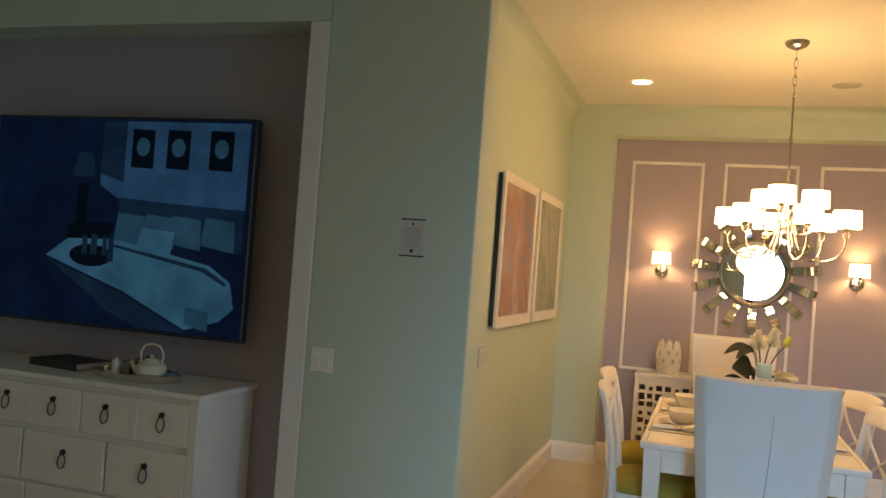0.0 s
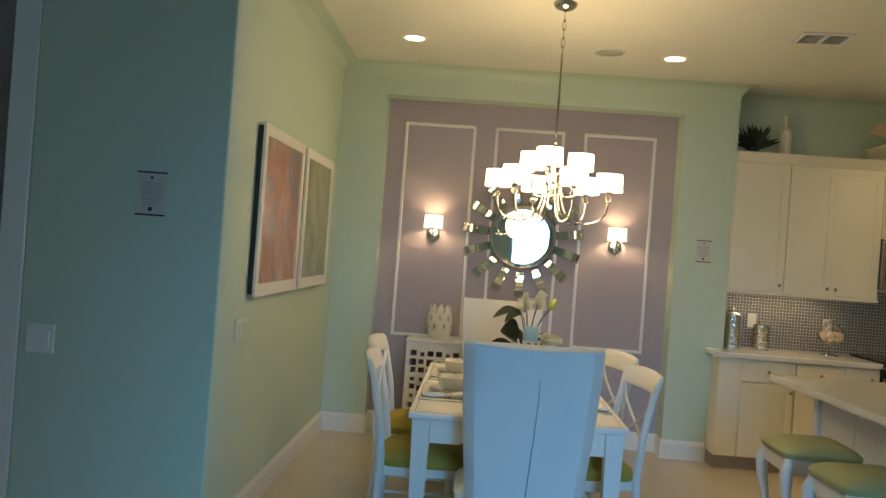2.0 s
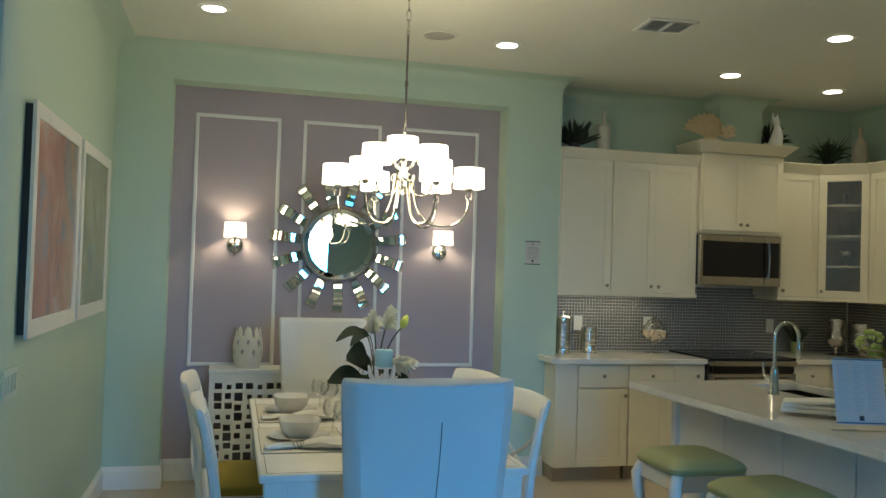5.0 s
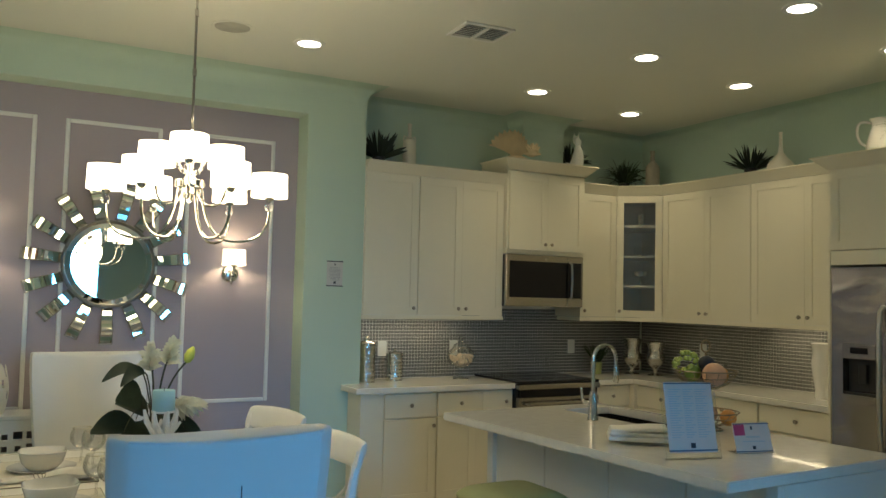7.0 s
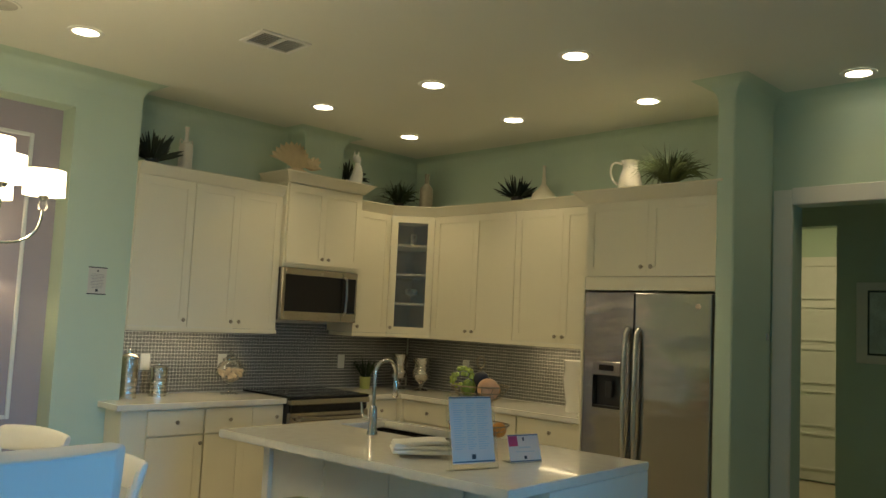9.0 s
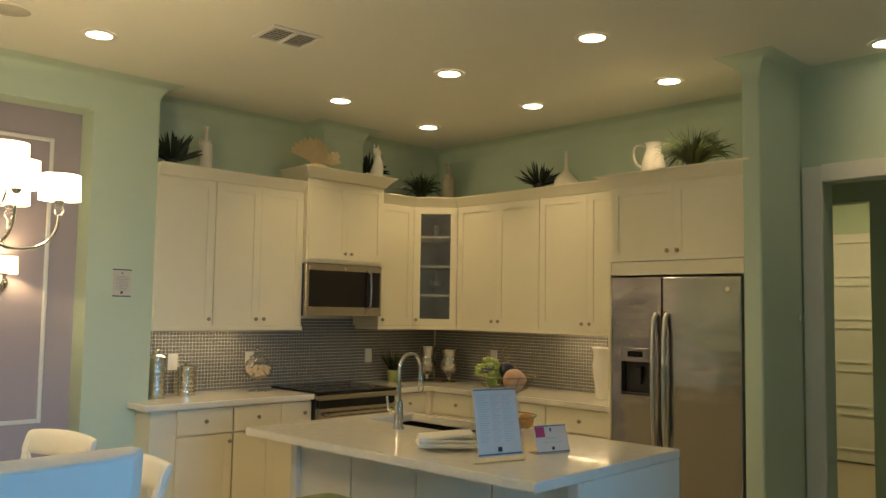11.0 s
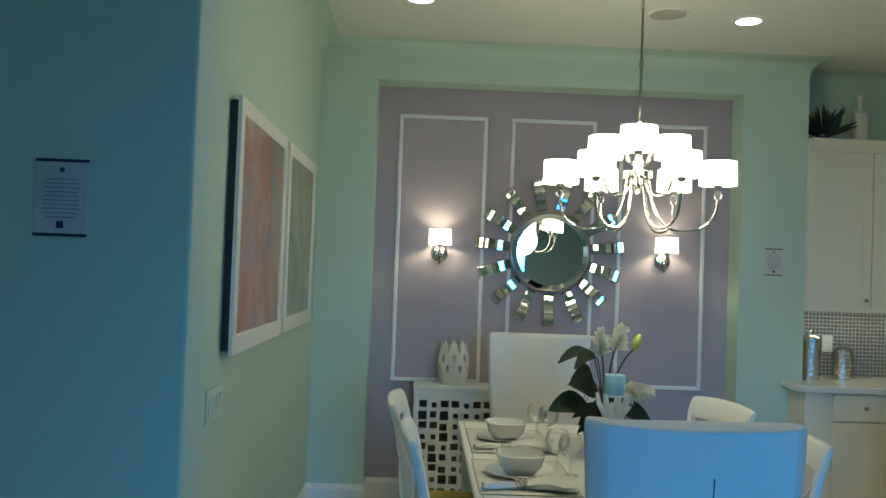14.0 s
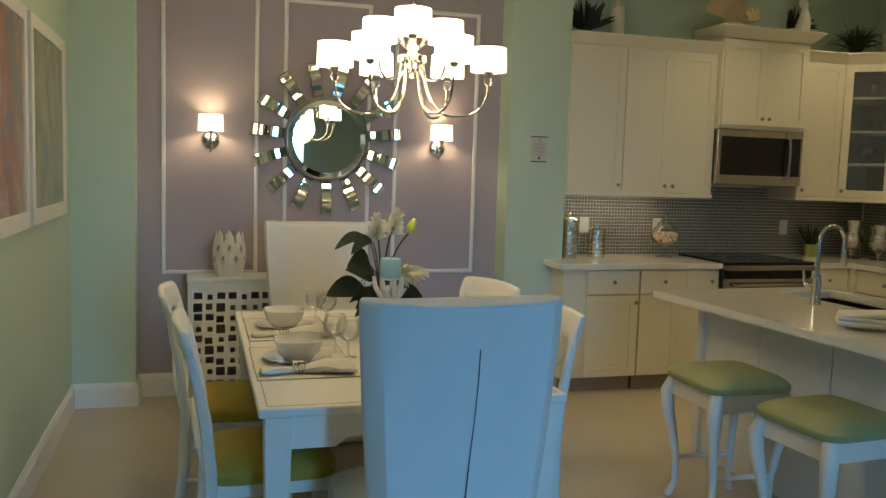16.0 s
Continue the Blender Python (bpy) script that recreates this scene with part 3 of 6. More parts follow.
part("slab", box(0, 3.508 - 2.235, 0, KY - 6.423, 0.001, 0.04, 0.004, seg=2), QUARTZ, ct)
ct = thing("countertop", 4.275, 4.6, BT, "pale speckled quartz countertop round the kitchen corner", "countertop")
part("slab", prism([(0, 1.82), (0.37, 1.82), (0.37, 0), (R - 4.278, 0), (R - 4.278, KY - 4.603), (0, KY - 4.603)], 0.001, 0.04, 0.003), QUARTZ, ct)

# Mosaic splashback: one tile at a time, over a grout bed.
structure("splashback", box(PIER, R - 0.012, KY - 0.006, KY, 0.915, 1.50), GROUT, "grey grout bed of the mosaic splashback")
structure("splashback_side", box(R - 0.006, R, 4.58, KY - 0.006, 0.915, 1.40), GROUT, "grey grout bed of the mosaic splashback")


def tiles(count_u, count_v, pitch, m, name):
    verts, faces = [], []
    half, face, rise = pitch * 0.43, pitch * 0.375, 0.004
    rng = random.Random(5)
    for i in range(count_u):
        for j in range(count_v):
            u, v, n = (i + 0.5) * pitch, (j + 0.5) * pitch, len(verts)
            tilt = rng.uniform(-0.0006, 0.0006)
            for s, yy in ((half, 0.0), (face, -rise)):
                for a, b in ((-1, -1), (1, -1), (1, 1), (-1, 1)):
                    verts.append(m @ Vector((u + a * s, yy + (tilt * a if yy else 0), v + b * s)))
            faces += [(n + 4, n + 5, n + 6, n + 7)] + [(n + k, n + (k + 1) % 4, n + 4 + (k + 1) % 4, n + 4 + k) for k in range(4)]
    me = bpy.data.meshes.new(name)
    me.from_pydata(verts, [], faces)
    me.materials.append(TILE)
    return tagged(new(name, me), "small grey glazed mosaic tiles on the splashback", kind="stuff")


tiles(112, 21, 0.0257, place(PIER + 0.004, KY - 0.006, 0.917), "mosaic_tiles")
tiles(94, 18, 0.0257, place(R - 0.006, KY - 0.014, 0.917, -90), "mosaic_tiles")


def outlet(x, y, z, turn, label="white wall socket plate on the mosaic splashback", slots=2):
    o = thing("wall_outlet", x, y, z, label, "outlet", "wall sockets", turn)
    part("plate", box(-0.036, 0.036, -0.008, 0.0, -0.058, 0.058, 0.002), TRIM, o)
    for k in range(slots):
        part("socket", box(-0.016, 0.016, -0.011, -0.008, -0.04 + k * 0.043, -0.006 + k * 0.043, 0.001), TRIM, o)
    return o


for x in (2.69, 3.31, 4.475):
    outlet(x, KY - 0.011, 1.14, 0)
outlet(R - 0.011, 6.27, 1.14, -90)
outlet(R - 0.011, 4.80, 1.14, -90)

# Microwave.
mw = thing("microwave", 3.547, 6.63, 1.482, "steel over-range microwave with a black window", "microwave")
part("body", box(0, 0.74, 0.03, KY - 6.64, 0, 0.403, 0.003), BLACK, mw)
bm = box(0, 0.03, 0, 0.03, 0, 0.403, 0.002)
box(0.03, 0.585, 0, 0.03, 0.352, 0.403, 0.002, bm=bm)
box(0.03, 0.585, 0, 0.03, 0, 0.07, 0.002, bm=bm)
md = part("door", bm, STEEL, mw, "brushed steel door frame")
part("window", box(0.03, 0.585, 0.004, 0.028, 0.07, 0.352), BLACKG, md, "black glass window")
part("handle", tube([(0.605, 0.0, 0.06), (0.605, -0.03, 0.08), (0.607, -0.036, 0.21), (0.605, -0.03, 0.34), (0.605, 0.0, 0.36)], 0.009), NICKEL, md, "steel bar handle", True)
part("control_panel", box(0.588, 0.725, 0.002, 0.03, 0.07, 0.352), BLACKG, mw, "black glass control panel")
bm = box(0.588, 0.74, 0.0, 0.03, 0.352, 0.403, 0.002)
box(0.588, 0.74, 0.0, 0.03, 0.0, 0.07, 0.002, bm=bm)
box(0.725, 0.74, 0.0, 0.03, 0.07, 0.352, 0.001, bm=bm)
part("panel_frame", bm, STEEL, mw)
part("badge", lathe([(0, 0.003), (0.012, 0.002), (0.012, 0)], 16, None, pose(0.37, 0, 0.372, 90, 0, 0)), NICKEL, mw, "round maker's badge")

# Range.
rg = thing("range", 3.512, 6.385, 0, "steel range with a black glass cooktop", "stove")
part("body", box(0.002, 0.756, 0.04, KY - 6.40, 0.08, 0.905, 0.003), BLACK, rg)
part("cooktop", box(0, 0.758, 0.0, KY - 6.395, 0.906, 0.928, 0.005), BLACKG, rg, "black glass cooktop")
part("front_edge", box(0, 0.758, -0.012, 0.04, 0.865, 0.905, 0.006), STEEL, rg, "steel front edge")
part("control_strip", box(0.02, 0.738, 0.0, 0.04, 0.815, 0.864, 0.003), BLACKG, rg)
od = part("oven_door", box(0.004, 0.754, 0.0, 0.04, 0.23, 0.81, 0.004), STEEL, rg, "steel oven door")
part("window", box(0.07, 0.688, -0.004, 0.0, 0.33, 0.715, 0.001), BLACKG, od)
part("handle", tube([(0.06, 0.0, 0.765), (0.07, -0.045, 0.765), (0.688, -0.045, 0.765), (0.698, 0.0, 0.765)], 0.013), STEEL, od, "steel bar handle", True)
part("drawer", box(0.004, 0.754, 0.0, 0.04, 0.09, 0.22, 0.004), STEEL, rg)
RING = material("burner_ring", (0.07, 0.07, 0.07), 0.3)
for x, y, r in ((0.2, 0.18, 0.1), (0.56, 0.18, 0.08), (0.2, 0.45, 0.08), (0.56, 0.45, 0.1)):
    part("burner", lathe([(r - 0.006, 0.9285), (r, 0.929), (r + 0.004, 0.9285)], 32, None, Matrix.Translation((x, y, 0))), RING, rg)

# Refrigerator.
HANDLE = material("satin_handle", (0.62, 0.61, 0.58), 0.3, 1.0, vary=0.03, bump=0.0)
fr = thing("refrigerator", 4.53, 4.545, 0, "brushed steel side-by-side refrigerator with an ice dispenser", "refrigerator", turn=-90)
part("body", box(0.003, 0.902, 0.06, R - 4.56, 0.03, 1.775, 0.004), BLACK, fr)
DX = 0.368


d1 = part("freezer_door", slab_hole(0.002, DX, 0.06, 1.77, 0.075, 0.285, 1.02, 1.32, 0.0, 0.058), FRIDGE, fr, "brushed steel freezer door")
part("dispenser", box(0.078, 0.282, 0.05, 0.056, 1.022, 1.318), BLACK, d1, "black ice and water dispenser")
part("dispenser_panel", box(0.075, 0.285, -0.003, 0.02, 1.23, 1.32, 0.003), STEEL, d1)
part("display", box(0.125, 0.235, -0.006, -0.003, 1.262, 1.298, 0.001), BLACKG, d1)
part("paddle", box(0.16, 0.21, 0.02, 0.035, 1.09, 1.2, 0.004), BLACK, d1)
part("drip_tray", box(0.078, 0.282, 0.0, 0.05, 1.02, 1.035, 0.002), BLACK, d1)
d2 = part("fridge_door", box(DX + 0.008, 0.898, 0.0, 0.058, 0.06, 1.77, 0.008, seg=2), FRIDGE, fr, "brushed steel refrigerator door")
for owner, u in ((d1, DX - 0.035), (d2, DX + 0.043)):
    part("handle", tube([(u, 0.0, 0.70), (u, -0.03, 0.73), (u, -0.042, 0.85), (u, -0.048, 1.1), (u, -0.042, 1.40), (u, -0.03, 1.51), (u, 0.0, 1.54)], 0.015, 10), HANDLE, owner, "curved steel bar handle", True)
part("badge", lathe([(0, 0.004), (0.016, 0.003), (0.016, 0)], 16, None, pose(0.81, 0, 1.69, 90, 0, 0)), NICKEL, d2, "round maker's badge")
part("kick_plate", box(0.003, 0.902, 0.05, 0.08, 0.005, 0.055), BLACK, fr)

# Island with its sink.
IX0, IX1, IY0, IY1 = 2.245, 3.36, 3.36, 5.24
# The island stands a few degrees out of square with the walls.
ISLAND = Matrix.Translation((IX0, IY1, 0)) @ pose(0, 0, 0, 0, 0, 3) @ Matrix.Translation((-IX0, -IY1, 0))
isl = thing("kitchen_island", 2.55, 3.36, 0, "white panelled kitchen island", "island")
isl.matrix_world = ISLAND @ isl.matrix_world
part("body", box(0.012, 0.80, 0.012, 1.84, 0.0, 0.66), ISL, isl)
for k in range(4):
    y = k * 0.463
    part("side_panel", box(0.0, 0.0115, y, y + 0.458, 0.0, 0.874, 0.003), ISL, isl)
part("end_panel", box(0.0, 0.80, -0.002, 0.0115, 0.0, 0.874, 0.003), ISL, isl)
part("end_panel", box(0.0, 0.80, 1.8405, 1.852, 0.0, 0.874, 0.003), ISL, isl)
part("back_panel", box(0.789, 0.80, 0.012, 1.84, 0.66, 0.874), ISL, isl)
part("corner_post", box(-0.03, 0.0, -0.002, 0.05, 0.0, 0.874, 0.003), ISL, isl)
part("corner_post", box(-0.03, 0.0, 1.80, 1.852, 0.0, 0.874, 0.003), ISL, isl)
it = thing("island_countertop", IX0, IY1, 0.915, "polished pale quartz island top with a sink cut-out", "countertop", turn=3)
bm = slab_hole(0, IX1 - IX0, IY0 - IY1, 0, 0.71, 1.06, -0.88, -0.16, -0.04, 0.0)
for v in bm.verts:
    v.co = Vector((v.co.x, v.co.z, v.co.y))
bmesh.ops.bevel(bm, geom=bm.edges[:], offset=0.004, segments=2, affect="EDGES")
part("slab", bm, QUARTZ, it)
sk = thing("sink", 2.945, 4.355, 0.874, "undermounted steel double sink", "sink")
sk.matrix_world = ISLAND @ sk.matrix_world
for y0, y1 in ((0.0, 0.36), (0.37, 0.73)):
    bm = box(0, 0.36, y0, y1, -0.19, 0.0)
    bmesh.ops.delete(bm, geom=[f for f in bm.faces if f.normal.z > 0.9], context="FACES")
    part("basin", bm, STEEL, sk)
    part("drain", lathe([(0, 0.003), (0.035, 0.003), (0.04, 0.0)], 16, None, Matrix.Translation((0.2, (y0 + y1) / 2, -0.189))), CHROME, sk)
fa = thing("faucet", 2.85, 4.72, 0.915, "tall chrome gooseneck kitchen faucet", "faucet")
part("base", lathe([(0, 0), (0.03, 0), (0.03, 0.008), (0.024, 0.02), (0.021, 0.13), (0.016, 0.15), (0, 0.15)], 20), CHROME, fa, smooth=True)
neck = [(0, 0, 0.14), (0, 0, 0.30)] + [(0.075 - 0.075 * math.cos(a), 0, 0.315 + 0.075 * math.sin(a)) for a in (k * math.pi / 12 for k in range(0, 13))] + [(0.151, 0, 0.27)]
part("spout", tube(neck, 0.0105, 12), CHROME, fa, smooth=True)
part("spray_head", tube([(0.150, 0, 0.285), (0.152, 0, 0.26), (0.155, 0, 0.20), (0.155, 0, 0.19)], [0.012, 0.015, 0.017, 0.012], 12), CHROME, fa, smooth=True)
part("lever", tube([(0.0, 0.02, 0.08), (-0.005, 0.06, 0.085), (-0.01, 0.075, 0.1), (-0.015, 0.082, 0.165)], [0.013, 0.012, 0.008, 0.006], 10), CHROME, fa, smooth=True)

# ---- dining ----
TX0, TX1, TY0, TY1, TZ = 0.083, 1.15, 3.935, 5.745, 0.752
tb = thing("dining_table", (TX0 + TX1) / 2, (TY0 + TY1) / 2, 0, "white painted wooden dining table with tapered legs", "table")
hw, hl = (TX1 - TX0) / 2, (TY1 - TY0) / 2
part("tabletop", box(-hw, hw, -hl, hl, TZ - 0.032, TZ, 0.008, seg=3), WHITEW, tb)


def apron(length, where):
    """A rail under the tabletop that is deeper beside the legs, with a curved step up to its shallow middle."""
    h = length / 2
    low, high, top = TZ - 0.150, TZ - 0.118, TZ - 0.033
    rise = [(-h + 0.14 + 0.05 * t, low + (high - low) * (0.5 - 0.5 * math.cos(math.pi * t))) for t in (k / 6 for k in range(7))]
    line = [(-h, top), (-h, low)] + rise + [(-x_, z_) for x_, z_ in reversed(rise)] + [(h, low), (h, top)]
    bm = prism(line, -0.011, 0.011)
    bm.transform(where @ pose(0, 0, 0, 90, 0, 0))
    part("apron", bm, WHITEW, tb)


for sx in (-1, 1):
    apron(2 * hl - 0.22, pose(sx * (hw - 0.055), 0, 0, 0, 0, 90))
for sy in (-1, 1):
    apron(2 * hw - 0.22, pose(0, sy * (hl - 0.055), 0))
WORN = material("worn_edge_paint", (0.20, 0.16, 0.11), 0.7, vary=0.4, scale=30)
for sx in (-1, 1):
    part("edge_groove", box(sx * (hw - 0.030) - 0.0012, sx * (hw - 0.030) + 0.0012, -hl + 0.030, hl - 0.030, TZ - 0.001, TZ + 0.0006), WORN, tb, "dark worn groove along the edge")
for sy in (-1, 1):
    part("edge_groove", box(-hw + 0.032, hw - 0.032, sy * (hl - 0.030) - 0.0012, sy * (hl - 0.030) + 0.0012, TZ - 0.001, TZ + 0.0006), WORN, tb, "dark worn groove along the edge")
for sx in (-1, 1):
    for sy in (-1, 1):
        bm = box(-0.045, 0.045, -0.045, 0.045, 0.0, TZ - 0.034, 0.004)
        for v in bm.verts:
            if v.co.z < 0.1:
                v.co.x *= 0.68
                v.co.y *= 0.68
        bm.transform(Matrix.Translation((sx * (hw - 0.065), sy * (hl - 0.065), 0)))
        part("leg", bm, WHITEW, tb)


def cushion(w, d, z0, z1, mat, owner, label, puff=0.03, n=16):
    """A stuffed pad: rounded plan, bulging sides, domed top."""
    bm = bmesh.new()
    rings = []
    h = z1 - z0
    for k in range(13):
        s = k / 12
        if s < 0.4:
            a = s / 0.4 * math.pi / 2
            grow, z = 0.955 + 0.045 * math.sin(a), z0 + h * 0.6 * (1 - math.cos(a))
        else:
            a = (s - 0.4) / 0.6 * math.pi / 2
            grow, z = max(0.02, math.cos(a) ** 0.5), z0 + h * 0.6 + (h * 0.4 + puff) * math.sin(a) ** (0.8 + 0.9 * math.cos(a))
        ring = []
        for q in range(4 * n):
            c, e = math.cos(q / (2 * n) * math.pi), math.sin(q / (2 * n) * math.pi)
            r = 1 / (abs(c) ** 7 + abs(e) ** 7) ** (1 / 7)
            ring.append(bm.verts.new((c * r * grow * w / 2, e * r * grow * d / 2, z)))
        rings.append(ring)
    for a, b in zip(rings, rings[1:]):
        for q in range(4 * n):
            bm.faces.new((a[q], a[(q + 1) % (4 * n)], b[(q + 1) % (4 * n)], b[q]))
    bm.faces.new(rings[0][::-1])
    bm.faces.new(rings[-1])
    return part("seat_cushion", bm, mat, owner, label, True)


def side_chair(x, y, turn):
    """Cross-back chair that faces local +x."""
    c = thing("dining_chair", x, y, 0, "white cross-back wooden chair with a lime fabric seat", "chair", "side chairs at the table", turn)
    for s in (-1, 1):
        post = [(-0.25, s * 0.205, 0), (-0.222, s * 0.21, 0.25), (-0.215, s * 0.212, 0.46), (-0.235, s * 0.215, 0.66), (-0.275, s * 0.218, 0.86), (-0.294, s * 0.219, 0.935)]
        part("back_post", tube(post, [0.019, 0.021, 0.023, 0.021, 0.018, 0.016], 8), WHITEW, c, smooth=True)
        part("front_leg", tube([(0.215, s * 0.205, 0.415), (0.217, s * 0.205, 0.2), (0.222, s * 0.205, 0)], [0.023, 0.019, 0.014], 8), WHITEW, c, smooth=True)
        part("seat_rail", box(-0.20, 0.205, s * 0.20 - 0.012, s * 0.20 + 0.012, 0.375, 0.425, 0.003), WHITEW, c)
        part("stretcher", tube([(-0.225, s * 0.205, 0.17), (0.215, s * 0.205, 0.17)], 0.01, 6), WHITEW, c, smooth=True)
        cross = [(-0.235 - 0.02 * math.sin(k / 8 * math.pi) - 0.04 * k / 8, s * (0.20 - 0.40 * k / 8 + 0.05 * math.sin(k / 8 * math.tau)), 0.49 + 0.39 * k / 8) for k in range(9)]
        part("cross_bar", tube(cross, 0.012, 6, flat=0.7), WHITEW, c, smooth=True)
    part("seat_rail_front", box(0.19, 0.214, -0.19, 0.19, 0.375, 0.425, 0.003), WHITEW, c)
    part("seat_rail_back", box(-0.228, -0.204, -0.19, 0.19, 0.375, 0.425, 0.003), WHITEW, c)
    n, rings, bm = 16, [], bmesh.new()
    for k in range(n + 1):
        v = math.sin((k / n - 0.5) * math.pi)
        bow, tall = -0.290 - 0.028 * (1 - v * v), 0.050 + 0.006 * (1 - v * v)
        end = 0.45 if k in (0, n) else 0.85 if k in (1, n - 1) else 1.0
        ring = []
        for q in range(16):
            f, e = math.cos(q * math.tau / 16), math.sin(q * math.tau / 16)
            up = math.copysign(abs(e) ** 0.6, e)
            ring.append(bm.verts.new((bow + 0.017 * end * math.copysign(abs(f) ** 0.7, f) - 0.016 * up, v * 0.242, 0.920 + tall * (0.5 + 0.5 * end) * up + 0.008 * (1 - v * v))))
        rings.append(ring)
    for a, b in zip(rings, rings[1:]):
        for q in range(16):
            bm.faces.new((a[q], a[(q + 1) % 16], b[(q + 1) % 16], b[q]))
    bm.faces.new(rings[0])
    bm.faces.new(rings[-1][::-1])
    part("top_rail", bm, WHITEW, c, smooth=True)
    cushion(0.46, 0.46, 0.422, 0.485, LIME, c, "lime green fabric seat")
    return c


first = side_chair(0.15, 4.38, 2)
copy_thing(first, place(0.075, 5.10, 0, -3))
copy_thing(first, place(1.01, 4.43, 0, 191))
copy_thing(first, place(1.01, 5.13, 0, 194))


def host_chair(x, y, turn, w, h, label):
    """Skirted parsons chair that faces local +y; the outer back stands at y = 0."""
    c = thing("slipcovered_chair", x, y, 0, label, "chair", "slipcovered chairs at the table ends", turn)
    m, bm, rings = 14, bmesh.new(), []
    thick, soft = 0.125, 0.062
    for j in range(m + 4):
        v = min(1.0, j / m)
        over = max(0, j - m) / 3
        half = w / 2 * (0.71 + 0.29 * min(1.0, v * 1.05)) - 0.012 * over ** 2
        lean = -0.03 * v * v
        top = h - 0.018 + 0.018 * math.sin(over * math.pi / 2)
        ring = []
        outline = [(x_, 0.0) for x_ in (-0.82, -0.6, -0.3, 0.0, 0.3, 0.6, 0.82)]
        outline += [(1 - 0.16 * (1 - a / (math.pi / 2)), soft * a / (math.pi / 2)) for a in (math.pi / 8, math.pi / 4, math.pi * 3 / 8, math.pi / 2)]
        outline += [(1.0, thick - soft), (0.97, thick - 0.006), (0.9, thick)] + [(x_, thick) for x_ in (0.5, 0.0, -0.5, -0.9)] + [(-0.97, thick - 0.006), (-1.0, thick - soft)]
        outline += [(-1 + 0.16 * (1 - a / (math.pi / 2)), soft * a / (math.pi / 2)) for a in (math.pi / 2, math.pi * 3 / 8, math.pi / 4, math.pi / 8)]
        for u, y_ in outline:
            wave = 0.004 * math.sin(7 * u + 3 * v) * math.sin(5 * v) + 0.003 * math.sin(13 * v + 4 * u)
            mid = (y_ - thick / 2) * (1 - 0.18 * over ** 2) + thick / 2
            ring.append(bm.verts.new((u * half + 0.003 * math.sin(9 * v + u), mid + lean + wave, 0.012 + (top - 0.012) * v - 0.014 * (1 - u * u) * v)))
        rings.append(ring)
    for a, b in zip(rings, rings[1:]):
        for q in range(len(a)):
            bm.faces.new((a[q], a[(q + 1) % len(a)], b[(q + 1) % len(a)], b[q]))
    bm.faces.new(rings[0][::-1])
    bm.faces.new(rings[-1])
    part("backrest", bm, SLIP, c, smooth=True)
    part("piping", tube([(w * (k / 12 - 0.5) * 0.84, -0.026, h - 0.006 - 0.014 * (1 - (k / 6 - 1) ** 2)) for k in range(13)], 0.004, 6), SLIP, c, smooth=True)
    part("seat_skirt", box(-w / 2 + 0.005, w / 2 - 0.005, 0.10, 0.58, 0.012, 0.43, 0.02, seg=3), SLIP, c, smooth=True)
    pad = cushion(w, 0.50, 0.415, 0.475, SLIP, c, "")
    pad.location = (0, 0.34, 0)
    # A solid black strip stands in for the shade inside the cover's slit.
    bm = bmesh.new()
    prev = None
    for k in range(13):
        v = k / 12
        wid = 0.0009 * (1 - v) + 0.0005
        x_, z_ = 0.032 - 0.062 * (1 - v) ** 1.3 + 0.002 * math.sin(9 * v), 0.02 + (h - 0.16) * v
        y_ = -0.0065 - 0.03 * (z_ / h) ** 2 + 0.003 * math.sin(13 * z_ / h)
        row = [bm.verts.new((x_ - wid, y_, z_)), bm.verts.new((x_ + wid, y_, z_)), bm.verts.new((x_ + wid, y_ + 0.012, z_)), bm.verts.new((x_ - wid, y_ + 0.012, z_))]
        if prev:
            for q in range(4):
                bm.faces.new((prev[q], prev[(q + 1) % 4], row[(q + 1) % 4], row[q]))
        prev = row
    part("slit_shade", bm, BLACK, c, "black strip for the shade in the slit where the cover closes")
    return c


host_chair(0.640, 3.550, 0, 0.622, 1.158, "white slipcovered dining chair with a slit up its back")
host_chair(0.575, 6.285, 180, 0.62, 1.195, "white slipcovered dining chair before the console")

# Console with a fretwork front.
cn = thing("console_cabinet", -0.165, 6.60, 0, "white console cabinet with a fretwork front", "cabinet")
part("top", box(-0.005, 1.165, -0.005, 0.27, 0.785, 0.812, 0.004), WHITEW, cn)
part("side", box(0.0, 0.03, 0, 0.265, 0, 0.785, 0.002), WHITEW, cn)
part("side", box(1.13, 1.16, 0, 0.265, 0, 0.785, 0.002), WHITEW, cn)
# Added sheet: the mauve wall beyond the fretwork, darkened to hold its shade.
part("back", box(0.03, 1.13, 0.25, 0.262, 0.03, 0.785), material("console_shaded_wall", (0.26, 0.22, 0.22), 0.7), cn, "added mauve-grey sheet for the shaded wall behind")
part("bottom", box(0.03, 1.13, 0.02, 0.25, 0.03, 0.05), WHITEW, cn)
bm = box(0.03, 1.13, 0.002, 0.02, 0.725, 0.785)
box(0.03, 1.13, 0.002, 0.02, 0.0, 0.05, bm=bm)
rng = random.Random(3)
NCX, NCZ = 16, 10
px, pz = 1.10 / NCX, 0.675 / NCZ
